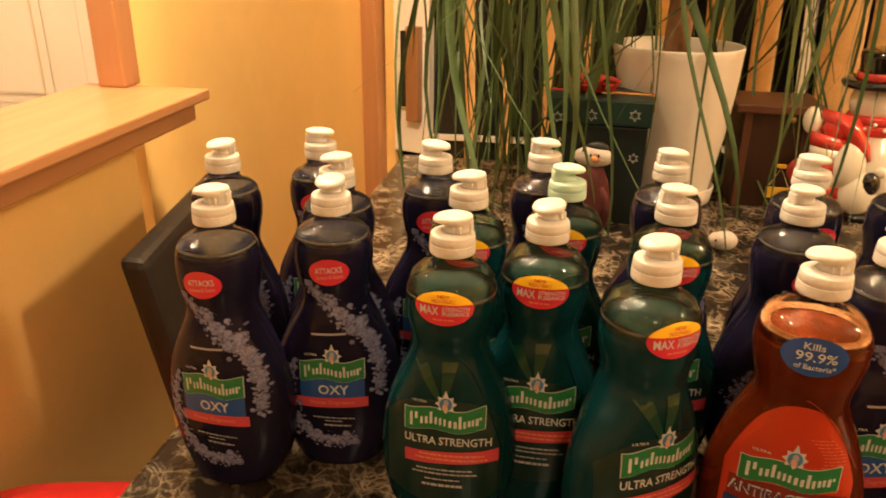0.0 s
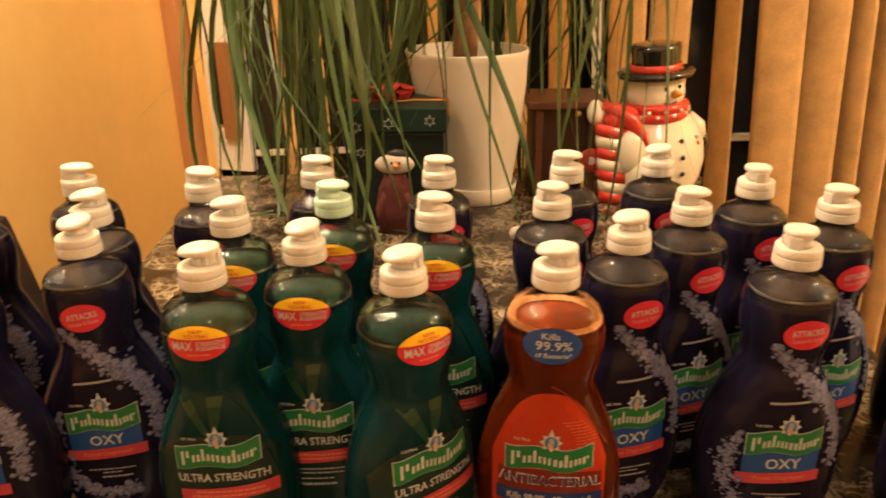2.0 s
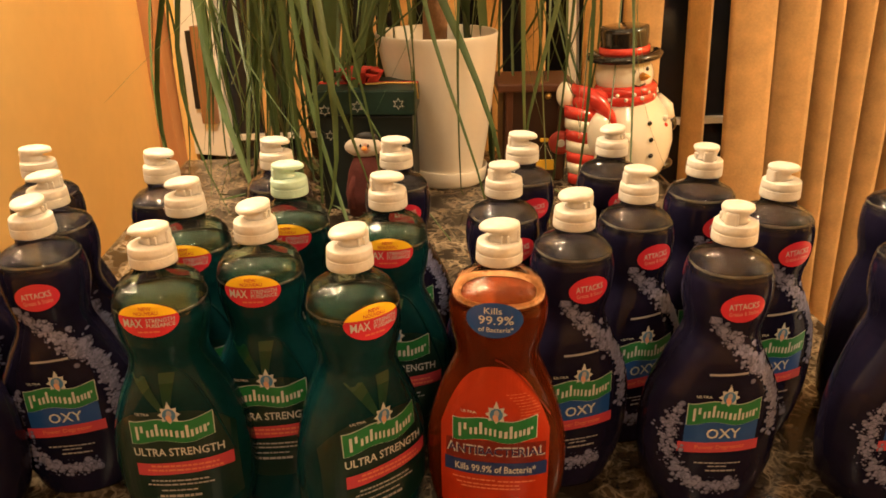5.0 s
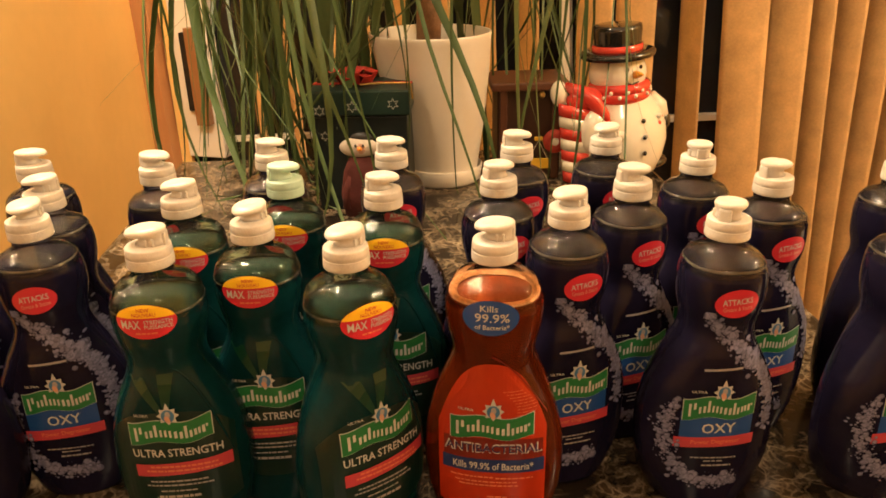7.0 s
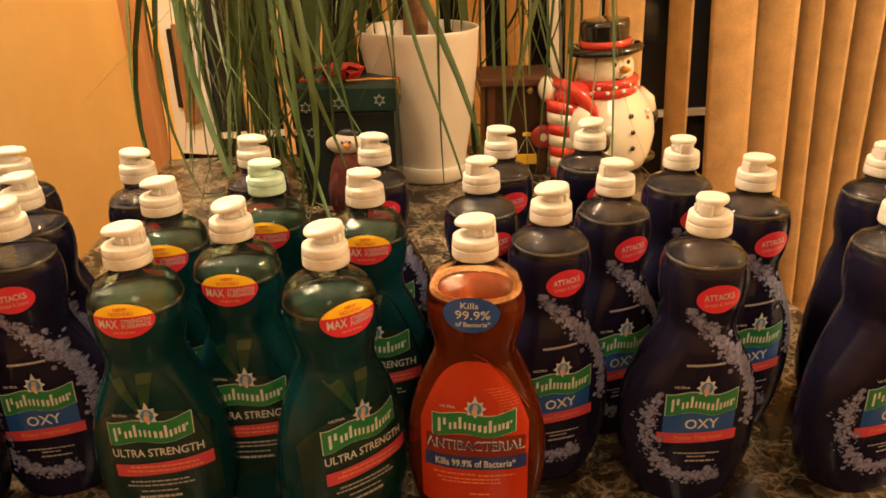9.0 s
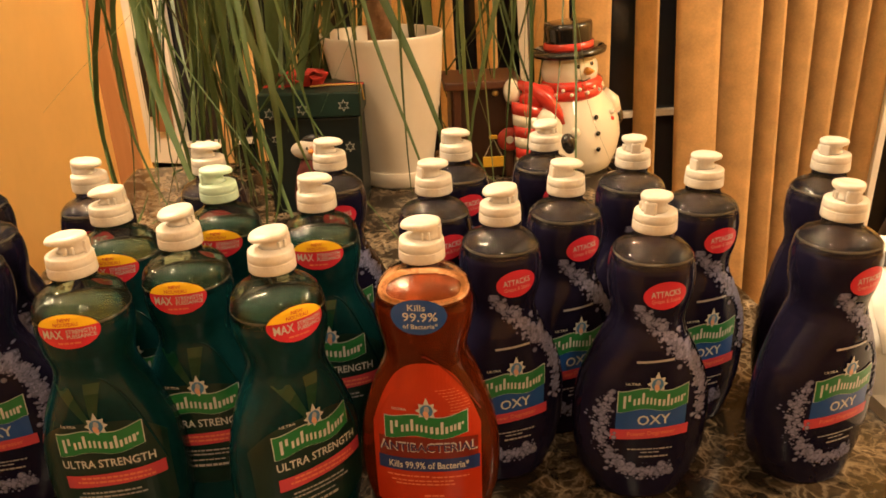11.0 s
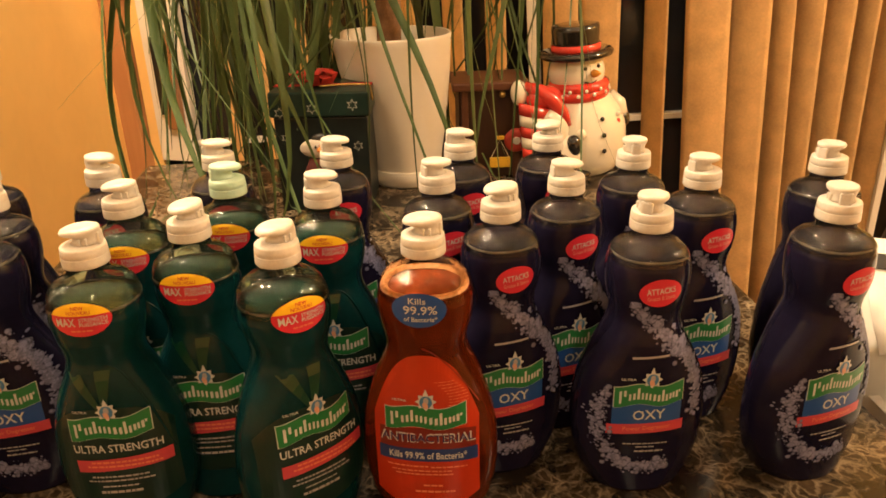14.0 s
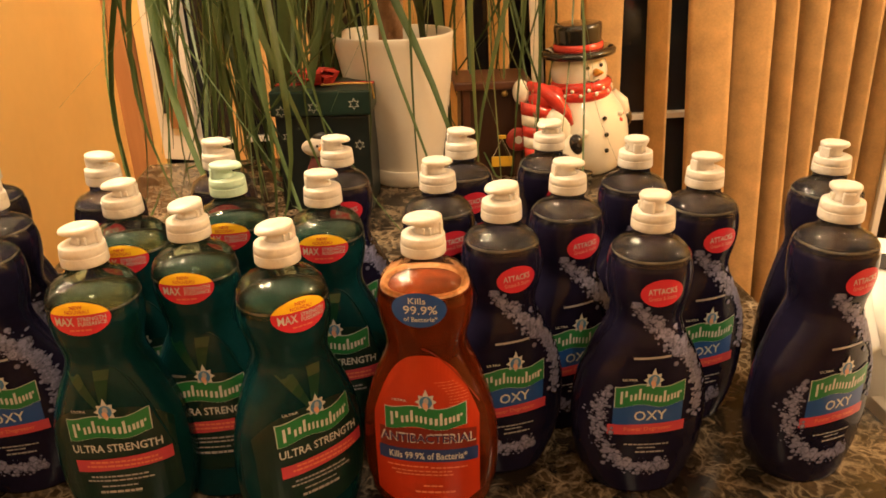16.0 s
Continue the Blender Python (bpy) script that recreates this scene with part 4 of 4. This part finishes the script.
rnd = random.Random(11)
CROWN = Vector((-0.012, 0.0, 0.92))
made = 0
while made < 212:
    az = rnd.uniform(-math.pi, math.pi) if rnd.random() < 0.66 else rnd.uniform(-3.7, -2.3)
    if math.sin(az) > 0.75 and rnd.random() < 0.6:
        continue
    if math.cos(az) > 0.3 and rnd.random() < 0.25:
        continue
    reach = rnd.uniform(0.08, 0.40) if rnd.random() < 0.85 else rnd.uniform(0.38, 0.50)
    if math.sin(az) * reach < -0.30:
        reach *= 0.7
    if math.cos(az) * reach < -0.31:
        reach *= 0.84
    if math.cos(az) * reach > 0.27:
        reach *= 0.72
    if math.sin(az) * reach > 0.28:
        reach *= 0.5
    if -2.2 < az < -0.9 and rnd.random() < 0.72:
        continue
    start = CROWN + Vector((rnd.uniform(-0.03, 0.03), rnd.uniform(-0.03, 0.03), rnd.uniform(-0.15, 0.10)))
    drop = rnd.uniform(1.08, 1.62)
    bm = bmesh.new()
    rise, wide = rnd.uniform(0.02, 0.15), rnd.choice((0.0018, 0.0032, 0.0048, 0.0066, 0.0088, 0.0115, 0.0135))
    if math.cos(az) * reach > 0.13:     # the outer leaves beside the snowman are thin
        wide = min(wide, 0.0034)
    leaf(bm, start, az, reach, rise, drop, wide, rnd)
    for v in bm.verts:              # leaves that reach the counter lie on it
        if v.co.z < -0.193:
            v.co.z = -0.193 + 0.006 * rnd.random()
    part("leaf", bm, M_LEAF, plant, smooth=True)
    made += 1

# ---- gift box ----
M_GIFT = mat("dark_green_gift_paper", (0.007, 0.024, 0.018), rough=0.4, vary=0.3, scale=30)
M_GIFT2 = mat("dark_navy_gift_paper", (0.006, 0.011, 0.011), rough=0.4, vary=0.3, scale=30)
M_PLAID = mat("red_plaid_ribbon", (0.42, 0.030, 0.020), rough=0.6, vary=0.5, scale=140)
M_GOLD = mat("gold_cord", (0.50, 0.33, 0.10), rough=0.35, metal=0.6, vary=0.1)
M_SILVER = mat("silver_print", (0.34, 0.34, 0.31), rough=0.4, vary=0.1)
gift = thing("gift_box", pose(0.309, 1.243, CT, 0, 0, -14), "dark green gift box with silver stars and red bow", "box")
part("body", box(-0.072, 0.072, -0.052, 0.052, 0.0, 0.150, 0.002), M_GIFT2, gift)
lid = part("lid", box(-0.077, 0.077, -0.057, 0.057, 0.152, 0.190, 0.003), M_GIFT, gift)


def outline_star(cx, cz, r, y):
    bm = bmesh.new()
    loops = []
    for kk, f in enumerate((1.0, 0.72)):
        loops.append([bm.verts.new((cx + (r if i % 2 == 0 else r * 0.52) * f * math.cos(math.pi / 2 + math.pi * i / 6), y, cz + (r if i % 2 == 0 else r * 0.52) * f * math.sin(math.pi / 2 + math.pi * i / 6))) for i in range(12)])
    for i in range(12):
        bm.faces.new((loops[0][i], loops[0][(i + 1) % 12], loops[1][(i + 1) % 12], loops[1][i]))
    return bm


for cx, cz, y in ((-0.010, 0.166, -0.0578), (0.052, 0.170, -0.0578), (-0.060, 0.160, -0.0578)):
    part("star", outline_star(cx, cz, 0.0095, y), M_SILVER, lid)
for cx, cz in ((0.056, 0.105), (-0.055, 0.120)):
    part("star", outline_star(cx, cz, 0.0085, -0.0528), M_SILVER, gift)
part("ribbon", box(-0.0775, 0.0775, -0.008, 0.008, 0.1902, 0.1915), M_PLAID, lid)
bow = bmesh.new()
rb = random.Random(4)
for k in range(13):
    a = 2 * math.pi * k / 13 + rb.uniform(-0.2, 0.2)
    r, h = rb.uniform(0.028, 0.044), rb.uniform(0.010, 0.022)
    pts = [Vector((0, 0, 0.192)), Vector((r * 0.5 * math.cos(a), r * 0.5 * math.sin(a), 0.194 + h)), Vector((r * math.cos(a), r * math.sin(a), 0.196 + h * 0.7)), Vector((r * 0.7 * math.cos(a), r * 0.7 * math.sin(a), 0.193)), Vector((0, 0, 0.1925))]
    s = Vector((-math.sin(a), math.cos(a), 0)) * 0.009
    rows = [(bow.verts.new(q - s), bow.verts.new(q + s)) for q in pts]
    for p, q in zip(rows, rows[1:]):
        bow.faces.new((p[0], p[1], q[1], q[0]))
b = part("bow", bow, M_PLAID, lid, "red plaid ribbon bow")
tagged(b, kind="stuff")
b.location.x = -0.012
part("cord", tube([(0.0, -0.03, 0.194), (0.03, -0.035, 0.197), (0.055, -0.025, 0.195), (0.076, -0.022, 0.194), (0.079, -0.022, 0.17)], 0.0015), M_GOLD, lid, "thin gold cord")

# small red and white figure in front of the gift box
M_FIGW = mat("white_felt", (0.50, 0.44, 0.37), rough=0.9, vary=0.1, scale=60, bump=0.5)
M_FIGR = mat("dark_red_felt", (0.075, 0.014, 0.011), rough=0.9, vary=0.25, scale=60, bump=0.5)
M_FIGP = mat("peach_felt", (0.42, 0.24, 0.17), rough=0.9, vary=0.15, scale=60)
M_FIGO = mat("orange_paint", (0.75, 0.28, 0.05), rough=0.5, vary=0.05)


def figure(name, m, label, pieces, category="figurine"):
    """A figurine as one mesh; pieces: (material slot, bmesh)."""
    mats = []
    whole = bmesh.new()
    for material, piece in pieces:
        if material not in mats:
            mats.append(material)
        tmp = bpy.data.meshes.new("piece")
        bmesh.ops.recalc_face_normals(piece, faces=piece.faces[:])
        for f in piece.faces:
            f.material_index, f.smooth = mats.index(material), True
        piece.to_mesh(tmp)
        piece.free()
        whole.from_mesh(tmp)
        bpy.data.meshes.remove(tmp)
    me = bpy.data.meshes.new(name)
    whole.to_mesh(me)
    whole.free()
    for material in mats:
        me.materials.append(material)
    ob = new(name, me)
    ob.matrix_world = m
    return tagged(ob, label, category)


figure("felt_figurine", pose(0.290, 1.168, CT, 0, 0, -14) @ Matrix.Diagonal((1.15, 0.9, 1.2, 1)), "small white and dark red felt figurine before the gift box", [
    (M_FIGR, rings([(0.0, 0.024, 0.012), (0.03, 0.028, 0.014), (0.06, 0.022, 0.011), (0.078, 0.014, 0.008)], 20)),
    (M_FIGR, tube([(0.012, -0.004, 0.055), (0.022, -0.008, 0.035), (0.026, -0.010, 0.012)], 0.0055)),
    (M_FIGR, tube([(-0.012, -0.004, 0.055), (-0.019, -0.008, 0.035), (-0.020, -0.010, 0.012)], 0.0055)),
    (M_FIGW, ball((0.0, 0.0, 0.091), (0.026, 0.012, 0.013), 10)),
    (M_BLACK, ball((0.004, 0.002, 0.102), (0.015, 0.008, 0.008), 10)),
    (M_FIGO, ball((0.002, -0.0115, 0.091), (0.004, 0.004, 0.003), 6)), (M_FIGP, ball((0.002, -0.0085, 0.091), (0.011, 0.0035, 0.0075), 8)),
    (M_BLACK, ball((-0.003, -0.0118, 0.095), (0.0014, 0.0022, 0.0022), 5)),
    (M_BLACK, ball((0.007, -0.0118, 0.095), (0.0014, 0.0022, 0.0022), 5))])
figure("pompom_figurine", pose(0.470, 1.085, CT, 0, 0, 20), "little white felt figurine lying among the leaves", [
    (M_FIGW, ball((0, 0, 0.014), (0.020, 0.015, 0.014), 10)), (M_FIGW, ball((-0.018, -0.004, 0.020), (0.010, 0.010, 0.010), 8)),
    (M_BLACK, ball((-0.024, -0.012, 0.022), (0.002, 0.002, 0.002), 5))])

# ---- brown wooden house-shaped box with its ornaments ----
M_DKWOOD = wood("dark_brown_wood", (0.058, 0.022, 0.010), (0.028, 0.011, 0.006), 10, axis=2)
M_RDWOOD = wood("reddish_brown_wood", (0.12, 0.045, 0.021), (0.07, 0.026, 0.012), 10, axis=0)
cr = thing("wooden_box", pose(0.603, 1.330, CT, 0, 0, -10), "dark brown wooden box with a reddish board lid", "box")
part("body", box(-0.055, 0.055, -0.050, 0.050, 0.0, 0.156, 0.002), M_DKWOOD, cr)
part("lid", box(-0.066, 0.066, -0.064, 0.060, 0.156, 0.170, 0.003), M_RDWOOD, cr)
for x in (-0.045, 0.045):
    part("post", box(x - 0.006, x + 0.006, -0.056, -0.050, 0.0, 0.156, 0.001), M_RDWOOD, cr)
part("knob", ball((0.020, -0.056, 0.148), (0.006, 0.006, 0.006), 6), M_GOLD, cr, "small gold knob", True)
M_YSIGN = mat("yellow_painted_card", (0.72, 0.42, 0.03), rough=0.5, vary=0.1)
M_STRING = mat("pale_string", (0.55, 0.48, 0.36), rough=0.9, vary=0.1)
sign = thing("hanging_sign", pose(0.606, 1.262, CT - 0.038, 0, 0, -10), "small yellow sign hung on a string triangle", "sign")
part("board", box(-0.018, 0.018, -0.002, 0.002, 0.060, 0.078, 0.001), M_YSIGN, sign)
part("peg", box(-0.007, 0.007, -0.003, 0.003, 0.110, 0.116, 0.001), M_YSIGN, sign)
part("string", tube([(-0.016, 0, 0.077), (0.0, 0, 0.110), (0.016, 0, 0.077)], 0.0008, 6), M_STRING, sign)
M_REDW = mat("red_wood_disc", (0.35, 0.035, 0.02), rough=0.5, vary=0.2, scale=60)
orn = thing("round_ornament", pose(0.634, 1.260, CT + 0.070, 90, 0, -10), "round red wooden ornament on the box front", "ornament")
part("disc", rings([(0.0, 0.019, 0.019), (0.004, 0.021, 0.021), (0.008, 0.019, 0.019), (0.009, 0.012, 0.012)], 28), M_REDW, orn, smooth=True)
part("centre", rings([(0.009, 0.007, 0.007), (0.011, 0.006, 0.006)], 16), M_FIGW, orn)

# ---- ceramic snowman jar ----
C_WHITE = mat("glazed_white", (0.80, 0.74, 0.60), rough=0.16, vary=0.04, scale=20, coat=0.5)
C_RED = mat("glazed_red", (0.62, 0.045, 0.030), rough=0.2, vary=0.1, scale=30, coat=0.5)
C_BLACK = mat("glazed_black", (0.012, 0.010, 0.009), rough=0.15, vary=0.1, coat=0.6)
C_ORANGE = mat("glazed_orange", (0.75, 0.30, 0.03), rough=0.25, vary=0.08, coat=0.4)


def ringed(c, r, tube_r, squash=1.0, lift=0.0):
    pts = [(c[0] + r * math.cos(a), c[1] + r * squash * math.sin(a), c[2] + lift * math.sin(a)) for a in (2 * math.pi * k / 28 for k in range(29))]
    return tube(pts, tube_r, 12)


snow = [(C_WHITE, rings([(0.0, 0.052, 0.050, 0.006, 0), (0.006, 0.061, 0.058, 0.006, 0), (0.030, 0.073, 0.066, 0.006, 0), (0.060, 0.080, 0.071, 0.006, 0), (0.090, 0.078, 0.069, 0.006, 0), (0.115, 0.068, 0.060, 0.005, 0), (0.135, 0.055, 0.050, 0.003, 0), (0.15, 0.046, 0.045, 0, 0)], 40)),
        (C_WHITE, ball((0.0, 0.0, 0.178), (0.049, 0.047, 0.043), 16)),
        (C_RED, ringed((0, 0, 0.143), 0.044, 0.0115)), (C_RED, ringed((0.002, -0.002, 0.156), 0.044, 0.0095)),
        (C_BLACK, rings([(0.203, 0.050, 0.050), (0.206, 0.062, 0.060), (0.212, 0.064, 0.062), (0.216, 0.060, 0.058), (0.2165, 0.042, 0.042)], 36)),
        (C_BLACK, rings([(0.214, 0.041, 0.041), (0.232, 0.0395, 0.0395), (0.250, 0.041, 0.041), (0.257, 0.040, 0.040), (0.2585, 0.033, 0.033)], 36)),
        (C_RED, rings([(0.2165, 0.0425, 0.0425), (0.218, 0.0432, 0.0432), (0.226, 0.0425, 0.0425), (0.227, 0.040, 0.040)], 36)),
        (C_ORANGE, tube([(0.010, -0.040, 0.180), (0.012, -0.052, 0.181), (0.014, -0.064, 0.183)], [0.008, 0.006, 0.002], 10)),
        (C_BLACK, ball((-0.004, -0.0455, 0.190), (0.0032, 0.002, 0.0036), 6)), (C_BLACK, ball((0.022, -0.0415, 0.191), (0.0032, 0.002, 0.0036), 6)),
        (C_BLACK, tube([(-0.006, -0.0462, 0.168), (0.004, -0.0475, 0.165), (0.016, -0.0455, 0.168)], 0.0012, 6))]
for z, y in ((0.105, -0.0650), (0.078, -0.0710), (0.050, -0.0705)):
    snow.append((C_BLACK, ball((0.016, y, z), (0.0042, 0.003, 0.0042), 6)))
for k in range(12):
    a = -math.pi * 0.95 + math.pi * 0.9 * k / 11
    snow.append((C_WHITE, ball((0.0545 * math.cos(a), 0.0545 * math.sin(a), 0.146 + 0.008 * (k % 2)), (0.0034, 0.0034, 0.0034), 5)))
snow += [(C_WHITE, tube([(0.052, -0.010, 0.128), (0.068, -0.016, 0.112), (0.072, -0.020, 0.092)], [0.016, 0.017, 0.014], 14)),
         (C_BLACK, ball((0.074, -0.018, 0.088), (0.015, 0.018, 0.018), 10)),
         (C_RED, ball((0.050, -0.052, 0.094), (0.006, 0.004, 0.005), 6)), (C_RED, ball((0.056, -0.046, 0.104), (0.005, 0.004, 0.004), 6)), (C_WHITE, ball((0.052, -0.052, 0.106), (0.005, 0.004, 0.005), 6)),
         (C_BLACK, ball((0.060, 0.004, 0.010), (0.034, 0.034, 0.012), 10)), (C_BLACK, ball((-0.03, -0.045, 0.010), (0.030, 0.026, 0.010), 10))]
# the striped scarf end, the little cap-wearing companion held at the side
for k in range(7):
    tail = rings([(0.138 - 0.019 * k - 0.020, 0.031, 0.014, -0.090 + 0.0006 * k, -0.030), (0.138 - 0.019 * k, 0.030, 0.014, -0.090 + 0.0006 * k, -0.030)], 20, 2.6)
    for v in tail.verts:            # the stripes run slantwise
        v.co.z = max(0.001, v.co.z - 0.32 * (v.co.x + 0.090))
    snow.append(((C_RED, C_WHITE)[k % 2], tail))
snow += [(C_RED, tube([(-0.102, -0.016, 0.172), (-0.082, -0.030, 0.162), (-0.062, -0.040, 0.144), (-0.047, -0.048, 0.120), (-0.038, -0.052, 0.100)], [0.007, 0.013, 0.014, 0.010, 0.003], 14)),
         (C_WHITE, ball((-0.112, -0.012, 0.160), (0.015, 0.015, 0.022), 10)), (C_WHITE, ball((-0.062, -0.040, 0.092), (0.026, 0.022, 0.040), 12)), (C_RED, ball((-0.072, -0.024, 0.148), (0.032, 0.020, 0.020), 12)),
         (C_WHITE, ball((-0.022, -0.060, 0.084), (0.010, 0.010, 0.010), 8)),
         (C_WHITE, ball((-0.045, -0.045, 0.050), (0.030, 0.024, 0.038), 12)),
         (C_BLACK, ball((-0.036, -0.060, 0.066), (0.015, 0.013, 0.019), 12))]
figure("snowman_jar", pose(0.762, 1.275, CT, 0, -4.5, 2), "glazed ceramic snowman jar with black hat and red scarf", snow)

# ---- the bottles on the counter: x, y, turn of the bottle, turn of its cap ----
OXY = [(-0.077, 0.590, -14, 10), (-0.110, 0.717, -12, 70), (-0.033, 0.768, -8, 200), (-0.003, 0.682, -6, 20), (0.0035, 0.618, -3, 80),
       (0.387, 0.544, 1, 15), (0.456, 0.587, 5, 175), (0.484, 0.495, -12, 235), (0.567, 0.568, 1, 190), (0.619, 0.473, 5, 240), (0.686, 0.569, 15, 185),
       (0.356, 0.623, 4, 195), (0.398, 0.711, 3, 170), (0.486, 0.712, 2, 25), (0.538, 0.634, 3, 250), (0.077, 0.729, -6, 160), (0.175, 0.746, -4, 185), (0.282, 0.721, 0, 185)]
GREEN = [(0.097, 0.545, -7, 0), (0.223, 0.511, 24, 5), (0.162, 0.573, -9, 60), (0.107, 0.639, -3, 5), (0.186, 0.665, -9, 200), (0.261, 0.617, -8, 190)]
ORANGE = [(0.3187, 0.498, -18, 0)]
for kind, places in (("oxy", OXY), ("green", GREEN), ("orange", ORANGE)):
    first = bottle(kind)
    for i, (x, y, turn, cap_turn) in enumerate(places):
        m = pose(x, y, CT, 0, 0, turn)
        if i == 0:
            ob = first
        else:
            ob = copy_thing(first, m)
        for child in ob.children:
            if child.name.split(".")[0] == "cap":
                child.rotation_euler.z = radians(cap_turn)
                if kind == "green" and i == 4:
                    for o in (child, *child.children_recursive):
                        o.data = o.data.copy()
                        o.data.materials[0] = M_CAPG
                    tagged(child, "pale green cap")
    first.matrix_world = pose(*places[0][:2], CT, 0, 0, places[0][2])
